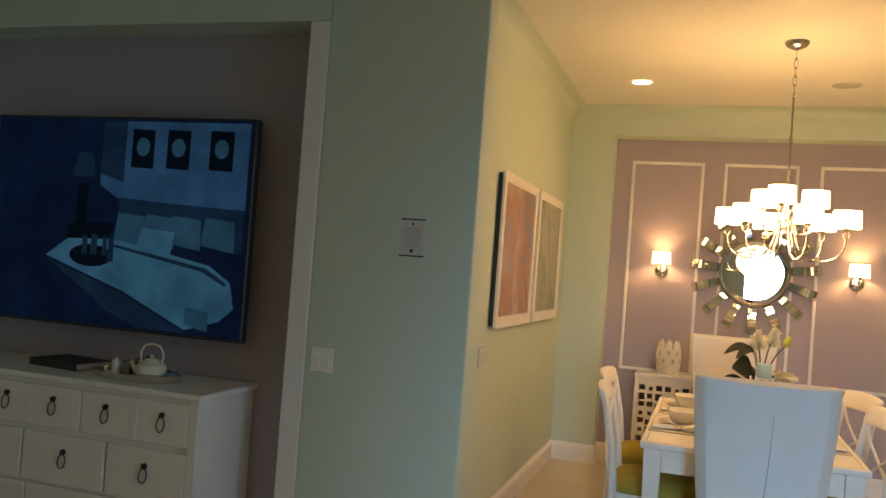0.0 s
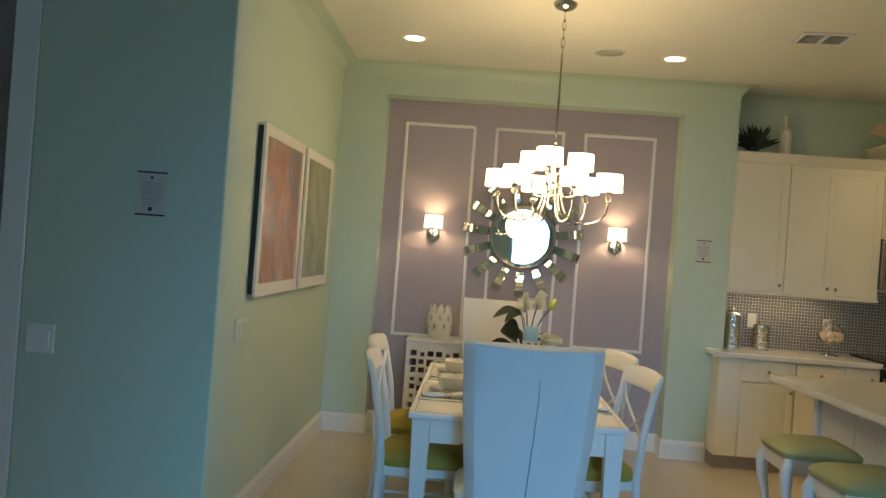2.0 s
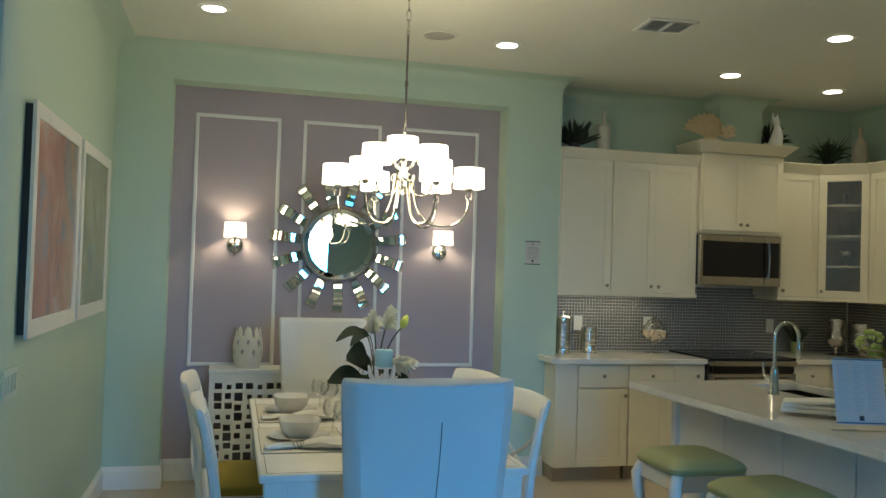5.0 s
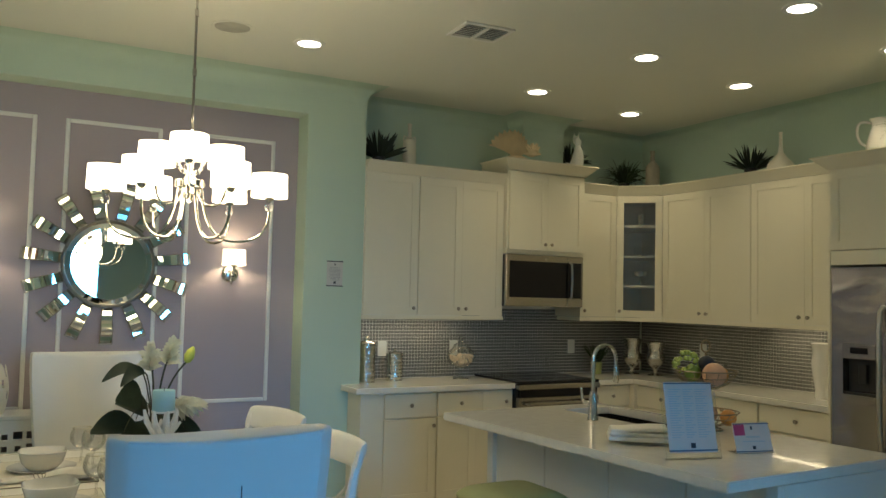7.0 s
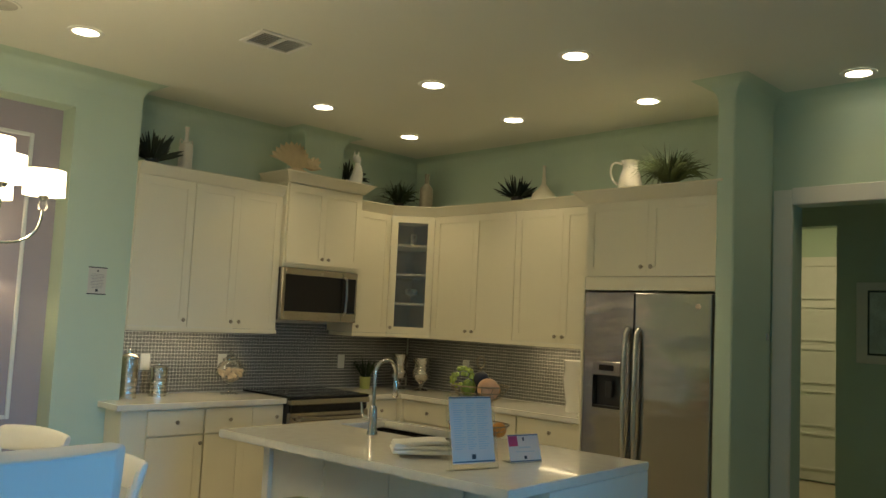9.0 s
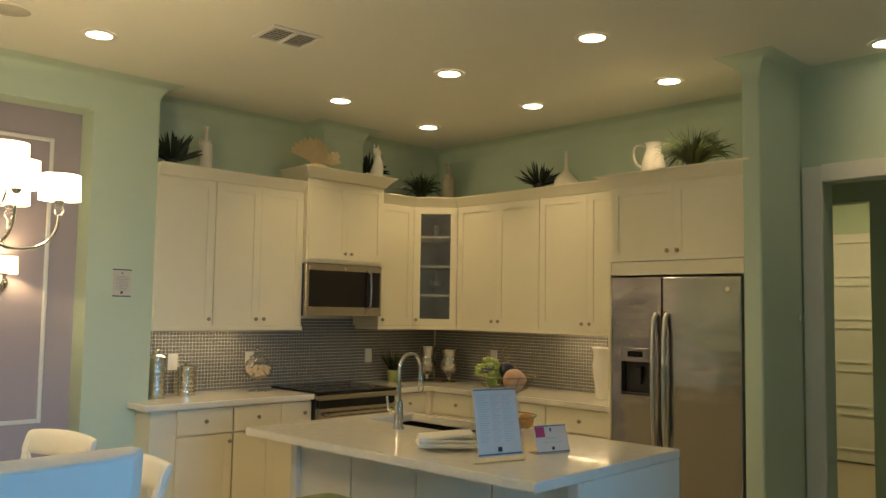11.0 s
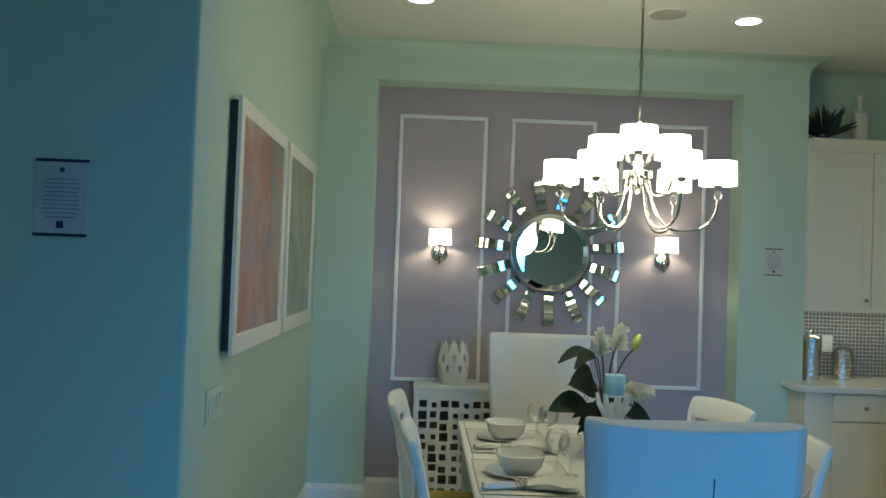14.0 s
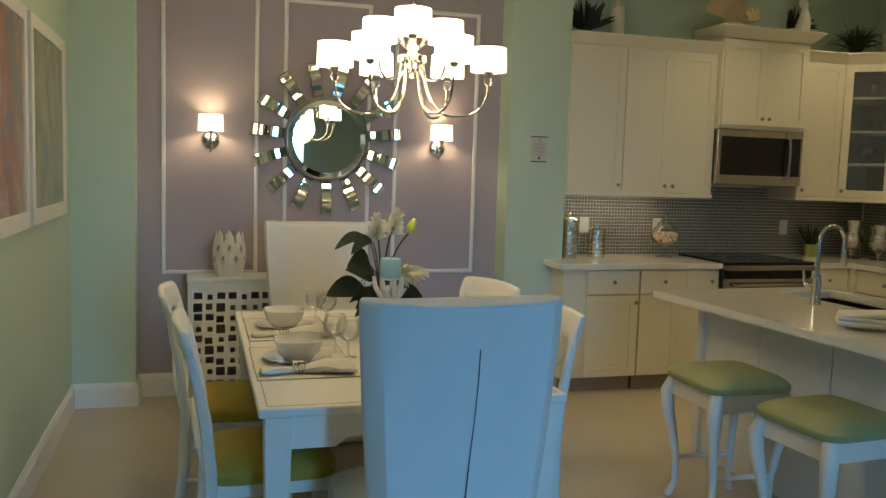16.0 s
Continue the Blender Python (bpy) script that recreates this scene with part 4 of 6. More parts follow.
for i in range(NCX):
    for j in range(NCZ):
        x, z = 0.03 + i * px, 0.05 + j * pz
        big = rng.choice((0, 0, 1, 1, 2))
        a, b = ((0.003, 0.006), (0.019, 0.017), (0.008, 0.02))[big]
        c_, d_ = ((0.012, 0.004), (0.019, 0.017), (0.02, 0.006))[(big + (j % 2)) % 3 if big != 1 else 1]
        box(x, x + a, 0.003, 0.019, z, z + pz, bm=bm)
        box(x + px - c_, x + px, 0.003, 0.019, z, z + pz, bm=bm)
        box(x + a, x + px - c_, 0.0035, 0.0185, z, z + b, bm=bm)
        box(x + a, x + px - c_, 0.0035, 0.0185, z + pz - d_, z + pz, bm=bm)
part("fretwork", bm, WHITEW, cn, "pierced white fretwork panel")

vs = thing("pierced_vase", 0.085, 6.72, 0.812, "cream ceramic vase pierced with leaf shapes", "vase")
bm = bmesh.new()
SEG, RW = 64, 40
grid = {}
for j in range(RW + 1):
    v = j / RW
    r = 0.066 + 0.036 * math.sin(math.pi * min(1, v * 0.80 + 0.1)) ** 0.8
    for i in range(SEG):
        a = math.tau * i / SEG
        z = 0.265 * v + (0.018 * math.cos(8 * a) * max(0, v - 0.85) / 0.15)
        grid[i, j] = bm.verts.new((r * math.cos(a), r * math.sin(a), z))
for j in range(RW):
    for i in range(SEG):
        u, v = (i + 0.5) / SEG * 8, (j + 0.5) / RW
        hole = False
        for k, cv in enumerate((0.42, 0.66, 0.9)):
            du = (u + 0.5 * (k % 2)) % 1 - 0.5
            if abs(du) / 0.20 + abs(v - cv) / 0.13 < 1:
                hole = True
        if not hole:
            bm.faces.new((grid[i, j], grid[(i + 1) % SEG, j], grid[(i + 1) % SEG, j + 1], grid[i, j + 1]))
bmesh.ops.delete(bm, geom=[v for v in bm.verts if not v.link_faces], context="VERTS")
bmesh.ops.solidify(bm, geom=bm.faces[:], thickness=0.004)
part("body", bm, PLASTER, vs)
part("base", lathe([(0, 0.001), (0.07, 0.001), (0.07, 0.012), (0, 0.012)], 32), PLASTER, vs)

# Sunburst mirror.
sm = thing("sunburst_mirror", 0.716, NY - 0.001, 1.70, "round sunburst mirror with curved mirrored rays", "mirror")
bm = lathe([(0, 0.031), (0.225, 0.031), (0.258, 0.026), (0.258, 0.005), (0, 0.005)], 64)
bm.transform(pose(0, 0, 0, 90, 0, 0))
part("glass", bm, MIRROR, sm, "bevelled round mirror glass")
bm = lathe([(0.2585, 0.005), (0.2585, 0.032), (0.266, 0.038), (0.276, 0.036), (0.28, 0.024), (0.28, 0.005)], 64)
bm.transform(pose(0, 0, 0, 90, 0, 0))
DARKSIL = material("antique_silver", (0.32, 0.30, 0.27), 0.3, 1.0, vary=0.2, scale=30, bump=0.2)
part("rim", bm, DARKSIL, sm, "dark silver rim", True)
wave = [(0.280, 0.016), (0.295, 0.026), (0.325, 0.031), (0.355, 0.031), (0.375, 0.036), (0.395, 0.056), (0.41, 0.062), (0.425, 0.058), (0.445, 0.040), (0.46, 0.036), (0.48, 0.038), (0.498, 0.030), (0.506, 0.016)]
for k in range(15):
    bm = bmesh.new()
    rows = []
    for r, d in wave:
        w = 0.031 + 0.006 * (r - 0.28) / 0.22
        rows.append([bm.verts.new((r, -d, -w)), bm.verts.new((r, -d, w)), bm.verts.new((r, -d + 0.008, w)), bm.verts.new((r, -d + 0.008, -w))])
    for a, b in zip(rows, rows[1:]):
        for q in range(4):
            bm.faces.new((a[q], a[(q + 1) % 4], b[(q + 1) % 4], b[q]))
    bm.faces.new(rows[0])
    bm.faces.new(rows[-1][::-1])
    bm.transform(pose(0, 0, 0, 0, 90 - k * 24, 0))
    ray = part("ray", bm, MIRROR, sm)
    bm = bmesh.new()
    for sgn in (-1, 1):
        tube([(r, -d - 0.001, sgn * (0.0315 + 0.006 * (r - 0.28) / 0.22)) for r, d in wave], 0.0032, 6, bm)
    tube([(0.506, -0.017, -0.037), (0.506, -0.017, 0.037)], 0.0032, 6, bm)
    tube([(0.447, -0.040, -0.036), (0.447, -0.040, 0.036)], 0.0025, 6, bm)
    bm.transform(pose(0, 0, 0, 0, 90 - k * 24, 0))
    part("edging", bm, DARKSIL, ray, smooth=True)

# Wall sconces.


def shade_shell(r0, r1, h):
    return lathe([(r0, 0), (r1, h), (r1 - 0.003, h), (r0 - 0.003, 0), (r0, 0)], 32)


for x in (-0.03, 1.485):
    sc = thing("wall_sconce", x, NY, 1.665, "lit chrome wall sconce with a white drum shade", "wall lamp", "sconces beside the mirror")
    bm = lathe([(0, 0.022), (0.045, 0.02), (0.058, 0.01), (0.06, 0.001), (0, 0.001)], 28)
    bm.transform(pose(0, 0, 0, 90, 0, 0))
    part("back_plate", bm, CHROME, sc, smooth=True)
    part("arm", tube(arc((0, -0.02, 0), (0, -0.1, -0.05), (0, -0.105, 0.045)), 0.008), CHROME, sc, smooth=True)
    part("crystal_ball", lathe([(0, -0.022), (0.016, -0.016), (0.023, 0), (0.016, 0.016), (0, 0.022)], 12, None, Matrix.Translation((0, -0.105, 0.018))), GLASS, sc, "clear glass ball")
    part("cup", lathe([(0, 0), (0.018, 0.0), (0.024, 0.018), (0.01, 0.022), (0, 0.022)], 16, None, Matrix.Translation((0, -0.105, 0.042))), CHROME, sc, smooth=True)
    part("finial", tube([(0, -0.05, -0.03), (0, -0.05, -0.075)], [0.009, 0.004]), CHROME, sc, smooth=True)
    sh = shade_shell(0.078, 0.074, 0.105)
    sh.transform(Matrix.Translation((0, -0.105, 0.055)))
    part("shade", sh, SCONCE, sc, "glowing white drum shade", True)
    lamp("sconce_lamp", "POINT", Matrix.Translation((x, NY - 0.105, 1.665 + 0.095)), 4.2, WARM, radius=0.02)

# Chandelier.
HX, HY, HZ = 0.765, 4.79, 1.976
ch = thing("chandelier", HX, HY, HZ, "polished nickel nine-light chandelier with white drum shades", "chandelier")
part("canopy", lathe([(0, CEIL - HZ - 0.05), (0.02, CEIL - HZ - 0.045), (0.055, CEIL - HZ - 0.03), (0.07, CEIL - HZ - 0.012), (0.072, CEIL - HZ - 0.001)], 28), CHROME, ch, smooth=True)
for k in range(5):
    z = CEIL - HZ - 0.075 - k * 0.052
    ring = [((0.011 * math.cos(a)) * (k % 2), (0.011 * math.cos(a)) * ((k + 1) % 2), z + 0.033 * math.sin(a)) for a in (q * math.tau / 14 for q in range(15))]
    part("chain_link", tube(ring, 0.0028, 6), CHROME, ch, smooth=True)
part("rod", tube([(0, 0, CEIL - HZ - 0.30), (0, 0, 0.23)], 0.0055), DARKSIL, ch, smooth=True)
part("rod_joint", tube([(0, 0, CEIL - HZ - 0.305), (0, 0, CEIL - HZ - 0.335)], 0.009), CHROME, ch, smooth=True)
part("rod_joint", tube([(0, 0, CEIL - HZ - 0.56), (0, 0, CEIL - HZ - 0.59)], 0.009), CHROME, ch, smooth=True)
part("glass_ball", lathe([(0, 0.04), (0.03, 0.048), (0.055, 0.075), (0.06, 0.105), (0.045, 0.14), (0.012, 0.155)], 20), GLASS, ch, "clear glass centre ball", True)
part("hub", lathe([(0, -0.07), (0.012, -0.065), (0.016, -0.03), (0.045, -0.012), (0.05, 0.0), (0.05, 0.018), (0.03, 0.026), (0.012, 0.05), (0.012, 0.16), (0.02, 0.2), (0.01, 0.235), (0, 0.235)], 24), CHROME, ch, smooth=True)
for k in range(9):
    blockm = box(-0.010, 0.010, -0.006, 0.006, -0.006, 0.024, 0.002)
    blockm.transform(pose(0, 0, 0, 0, 0, k * 40) @ Matrix.Translation((0, 0.054, 0)))
    part("hub_block", blockm, CHROME, ch)
lights = [(k * 60 - 14, 0.325, -0.035) for k in range(6)] + [(k * 120 + 15.6, 0.165, 0.085) for k in range(3)]
for a, r, z in lights:
    ca, sa = math.cos(radians(a)), math.sin(radians(a))
    start, low = (0.045 if r > 0.2 else 0.03), (-0.225 if r > 0.2 else -0.075)
    pts = arc((start, 0, 0.0), (start + 0.02, 0, low * 1.0), (r * 0.55, 0, low), 8)[:-1] + arc((r * 0.55, 0, low), (r, 0, low * 1.02), (r, 0, z - 0.055), 9)
    part("arm", tube([(p.x * ca, p.x * sa, p.z) for p in pts], 0.0054, 8), CHROME, ch, smooth=True)
    lp = Matrix.Translation((r * ca, r * sa, z))
    part("crystal_ball", lathe([(0, -0.058), (0.014, -0.052), (0.021, -0.036), (0.014, -0.02), (0, -0.014)], 12, None, lp), GLASS, ch, smooth=True)
    part("cup", lathe([(0, -0.014), (0.012, -0.014), (0.022, 0.002), (0.01, 0.006), (0.008, 0.03), (0, 0.03)], 14, None, lp), CHROME, ch, smooth=True)
    sh = shade_shell(0.077, 0.074, 0.098)
    sh.transform(Matrix.Translation((r * ca, r * sa, z + 0.004)))
    part("shade", sh, SHADE, ch, "glowing white drum shade", True)
lamp("chandelier_bulbs", "POINT", Matrix.Translation((HX, HY, HZ + 0.30)), 16, WARM, radius=0.12)
lamp("chandelier_bulbs", "POINT", Matrix.Translation((HX, HY, HZ - 0.12)), 9, WARM, radius=0.14)

# Place settings.
MATM = material("woven_placemat", (0.72, 0.69, 0.60), 0.85, vary=0.08, fine=300, bump=0.5)
HEM = material("placemat_hem", (0.36, 0.32, 0.25), 0.8)
NAPKIN = material("linen_napkin", (0.76, 0.75, 0.70), 0.9, vary=0.05, fine=300, bump=0.4)


def napkin(x, y, turn):
    nk = thing("napkin", x, y, TZ + 0.005, "white linen napkin in a wire ring", "napkin", "napkins on the table", turn)
    bm = bmesh.new()
    rings = []
    for k in range(17):
        u = -0.17 + 0.34 * k / 16
        fan = abs(u + 0.03)
        wy = 0.018 + (min(0.068, 0.46 * fan) if u > -0.03 else 0.14 * fan)
        hz = 0.020 + 0.02 * math.sin(6 * u + 1) * min(1, fan * 10)
        rings.append([bm.verts.new((u + 0.01 * math.sin(3 * q), wy * math.cos(a) * (1 + 0.12 * math.sin(5 * a + k)), hz * (0.5 + 0.5 * math.sin(a)) * (1 + 0.15 * math.sin(3 * a + k * 0.6))))
                      for q, a in enumerate(j * math.tau / 14 for j in range(14))])
    for a, b in zip(rings, rings[1:]):
        for q in range(14):
            bm.faces.new((a[q], a[(q + 1) % 14], b[(q + 1) % 14], b[q]))
    bm.faces.new(rings[0])
    bm.faces.new(rings[-1][::-1])
    part("cloth", bm, NAPKIN, nk, smooth=True)
    for k in range(4):
        ring = [(-0.05 + k * 0.011 + 0.006 * math.sin(a * 2 + k), 0.026 * math.cos(a), 0.016 + 0.023 * math.sin(a)) for a in (q * math.tau / 14 for q in range(15))]
        part("ring", tube(ring, 0.0016, 5), DARKSIL, nk, "silver wire ring", True)


WINEGLASS = clear_glass("wine_glass_clear", (0.96, 0.96, 0.95), 0.02, 0.05)


def wine_glass(x, y):
    g = thing("wine_glass", x, y, TZ, "clear stemmed wine glass", "glass", "wine glasses on the table")
    part("foot", lathe([(0, 0), (0.036, 0), (0.035, 0.003), (0.007, 0.008), (0.0045, 0.02), (0.0045, 0.06), (0.009, 0.068), (0, 0.069)], 28), WINEGLASS, g, smooth=True)
    part("bowl", lathe([(0, 0.069), (0.018, 0.072), (0.034, 0.082), (0.046, 0.098), (0.051, 0.115), (0.049, 0.135), (0.043, 0.152), (0.040, 0.160)], 36), WINEGLASS, g, smooth=True)
    part("rim", lathe([(0.0402, 0.1595), (0.041, 0.161), (0.0402, 0.1625), (0.0392, 0.161), (0.0402, 0.1595)], 36), material("glass_rim", (0.75, 0.72, 0.6), 0.1), g, smooth=True)


for x, y, s in ((0.29, 4.56, 1), (0.30, 5.24, 1), (0.93, 4.56, -1), (0.93, 5.24, -1)):
    pm = thing("placemat", x, y, TZ, "off-white woven rectangular table placemat", "placemat", "placemats on the table")
    part("mat", box(-0.185, 0.185, -0.27, 0.27, 0.0005, 0.004, 0.001), MATM, pm)
    for q in (-1, 1):
        part("hem", box(-0.187, 0.187, q * 0.271 - 0.0015, q * 0.271 + 0.0015, 0.0005, 0.0045), HEM, pm, "dark stitched edge")
        part("hem", box(q * 0.1862 - 0.0012, q * 0.1862 + 0.0012, -0.269, 0.269, 0.0005, 0.0045), HEM, pm, "dark stitched edge")
    pl = thing("dinner_plate", x - 0.01 * s, y + 0.03, TZ + 0.004, "white china dinner plate", "plate", "plates on the table")
    part("plate", lathe([(0, 0), (0.08, 0), (0.1, 0.008), (0.137, 0.016), (0.138, 0.019), (0.1, 0.013), (0.08, 0.006), (0, 0.006)], 40), CHINA, pl, smooth=True)
    bw = thing("bowl", x - 0.01 * s, y + 0.03, TZ + 0.011, "square white china bowl on the plate", "bowl", "bowls on the table")
    prof = [(0, 0), (0.055, 0), (0.085, 0.03), (0.1, 0.078), (0.096, 0.08), (0.08, 0.034), (0.05, 0.006), (0, 0.006)]
    bm = lathe(prof, 48)
    for v in bm.verts:
        a = math.atan2(v.co.y, v.co.x)
        q = 1.0 / (abs(math.cos(a)) ** 3 + abs(math.sin(a)) ** 3) ** (1 / 3) * 0.96
        v.co.x *= q
        v.co.y *= q
    part("bowl_body", bm, CHINA, bw, smooth=True)
    napkin(x + 0.0, y - 0.185, 4 if s > 0 else 176)
    wine_glass(x + 0.155 * s, y + 0.14)
    wine_glass(x + 0.195 * s, y + 0.05)

# Centrepiece: potted orchids, and a candle on a white coral holder.
PETAL = material("cream_petal", (0.86, 0.83, 0.66), 0.6, vary=0.08, scale=30, bump=0.1)
BUD = material("green_bud", (0.45, 0.50, 0.08), 0.5, vary=0.1)
STEM = material("dark_stem", (0.06, 0.06, 0.03), 0.6)


def blade(bm, base, tip, width, droop=0.0, n=6, cup=0.0):
    """One leaf or petal from base to tip."""
    a, b = Vector(base), Vector(tip)
    d = (b - a).normalized()
    side = d.cross(Vector((0.2, -1, 0.5)))
    side = side.normalized() if side.length > 1e-3 else Vector((1, 0, 0))
    prev = None
    for k in range(n + 1):
        t = k / n
        p = a.lerp(b, t) + Vector((0, 0, -droop * t * t + droop * 0.4 * math.sin(math.pi * t)))
        w = width * (math.sin(math.pi * min(0.98, t * 0.9 + 0.08)) ** 0.75)
        lift = Vector((0, 0, cup * w))
        row = (bm.verts.new(p - side * w + lift), bm.verts.new(p), bm.verts.new(p + side * w + lift))
        if prev:
            bm.faces.new((prev[0], prev[1], row[1], row[0]))
            bm.faces.new((prev[1], prev[2], row[2], row[1]))
        prev = row


PX, PY = 0.70, 5.0
op = thing("orchid_arrangement", PX, PY, TZ, "potted cream torch flowers with broad dark green leaves", "potted plant")
part("pot", lathe([(0, 0), (0.07, 0), (0.095, 0.12), (0.09, 0.12), (0.085, 0.105), (0, 0.105)], 24), material("pot_grey", (0.20, 0.22, 0.22), 0.4), op, smooth=True)
rng = random.Random(8)
# Leaf: base, tip, half width.
leaves = [((-0.06, -0.02, 0.30), (-0.17, -0.07, 0.37), 0.062), ((-0.07, 0.0, 0.20), (-0.26, -0.07, 0.24), 0.052), ((-0.07, 0.02, 0.45), (-0.22, -0.03, 0.44), 0.026),
          ((-0.05, 0.0, 0.44), (-0.15, -0.05, 0.42), 0.030), ((0.04, -0.03, 0.22), (0.20, -0.09, 0.17), 0.042), ((0.02, 0.04, 0.22), (0.15, 0.12, 0.26), 0.045),
          ((-0.03, -0.05, 0.20), (-0.12, -0.14, 0.17), 0.045), ((-0.03, 0.05, 0.25), (-0.14, 0.14, 0.33), 0.05)]
for k in range(26):
    a, low = rng.uniform(0, math.tau), rng.uniform(0.11, 0.20)
    reach = rng.uniform(0.09, 0.15)
    leaves.append(((0.03 * math.cos(a), 0.03 * math.sin(a), low), (reach * math.cos(a), reach * 0.8 * math.sin(a), low + rng.uniform(-0.03, 0.07)), rng.uniform(0.024, 0.038)))
for base, tip, w in leaves:
    bm = bmesh.new()
    blade(bm, base, tip, w, 0.035, 8, 0.30)
    bmesh.ops.solidify(bm, geom=bm.faces[:], thickness=0.003)
    part("leaf", bm, LEAF, op, "dark green broad leaf", True)
    part("leaf_stalk", tube(arc((0, 0, 0.1), (base[0] * 0.4, base[1] * 0.4, base[2]), base, 5), 0.003, 5), STEM, op, smooth=True)
for tip in ((-0.02, 0.0, 0.46), (0.045, 0.0, 0.49), (0.13, 0.0, 0.485), (0.09, -0.04, 0.29)):
    part("stem", tube(arc((0, 0, 0.1), (tip[0] * 0.15, 0, tip[2] * 0.8), tip), 0.004, 6), STEM, op, smooth=True)
for k in range(9):
    a = k * 0.75 + 2
    part("tendril", tube(arc((0, 0, 0.15), (0.05 * math.cos(a), 0.05 * math.sin(a), 0.42), (0.14 * math.cos(a), 0.12 * math.sin(a), 0.24 + 0.06 * math.sin(3 * a)), 14), 0.0018, 5), STEM, op, smooth=True)


def torch_flower(base, axis, length):
    """A tall flower head: tiers of narrow petals that open outwards from its spike."""
    up = Vector(axis).normalized()
    one_side = up.orthogonal().normalized()
    other = up.cross(one_side)
    bm = bmesh.new()
    for tier in range(8):
        f = tier / 7
        for k in range(6):
            a = math.tau * (k + 0.5 * (tier % 2)) / 6 + rng.uniform(-0.3, 0.3)
            out = one_side * math.cos(a) + other * math.sin(a)
            start = Vector(base) + up * length * 0.6 * f
            open_ = 2.2 - 1.9 * f + rng.uniform(-0.35, 0.35)
            blade(bm, start, start + (up + out * open_).normalized() * rng.uniform(0.048, 0.066), 0.0105, 0.008, 5, 0.45)
    bmesh.ops.solidify(bm, geom=bm.faces[:], thickness=0.002)
    part("flower", bm, PETAL, op, "cream flower head", True)


torch_flower((-0.025, 0.0, 0.445), (-0.10, -0.1, 1), 0.125)
torch_flower((0.040, 0.0, 0.470), (0.25, -0.1, 1), 0.125)
torch_flower((0.075, -0.05, 0.295), (1, -0.35, 0.12), 0.125)
part("bud", lathe([(0, -0.035), (0.014, -0.025), (0.023, -0.005), (0.019, 0.02), (0.007, 0.042), (0, 0.045)], 12, None, pose(0.135, 0, 0.505, 0, 22, 0)), BUD, op, "yellow-green flower bud", True)

cd = thing("candle_holder", 0.705, 4.84, TZ, "white coral-shaped candle holder on the table", "candle holder")
CORAL = material("white_coral", (0.80, 0.80, 0.78), 0.5, vary=0.05, scale=40, bump=0.2)
part("foot", lathe([(0, 0), (0.06, 0), (0.058, 0.01), (0.02, 0.018), (0, 0.02)], 20), CORAL, cd, smooth=True)
for k in range(7):
    a = k * math.tau / 7 + 0.3
    r = 0.052 + 0.012 * (k % 2)
    pts = [(0, 0, 0.01), (0.018 * math.cos(a), 0.018 * math.sin(a), 0.10), (0.03 * math.cos(a + 0.4), 0.03 * math.sin(a + 0.4), 0.19), (r * math.cos(a), r * math.sin(a), 0.255), (r * 1.15 * math.cos(a), r * 1.15 * math.sin(a), 0.30)]
    bm = tube(pts, [0.014, 0.014, 0.013, 0.012, 0.006], 7)
    tube([pts[2], (0.05 * math.cos(a - 0.5), 0.05 * math.sin(a - 0.5), 0.225), (0.07 * math.cos(a - 0.6), 0.07 * math.sin(a - 0.6), 0.25)], [0.012, 0.010, 0.005], 6, bm)
    part("branch", bm, CORAL, cd, smooth=True)
part("plate", lathe([(0, 0.288), (0.047, 0.288), (0.047, 0.296), (0, 0.296)], 20), CORAL, cd)
cn2 = thing("pillar_candle", 0.705, 4.84, TZ + 0.296, "pale blue pillar candle on the coral holder", "candle")
part("wax", lathe([(0, 0), (0.044, 0), (0.045, 0.003), (0.045, 0.080), (0.042, 0.084), (0.02, 0.080), (0, 0.079)], 28), material("blue_wax", (0.36, 0.58, 0.62), 0.5, vary=0.03), cn2, smooth=True)
part("wick", tube([(0, 0, 0.078), (0.002, 0, 0.094)], 0.0012, 5), BLACK, cn2)
cube = thing("small_box", 0.93, 5.0, TZ, "small white square place box on the table", "box")
part("box_body", box(-0.05, 0.05, -0.03, 0.03, 0, 0.03, 0.003), CHINA, cube)

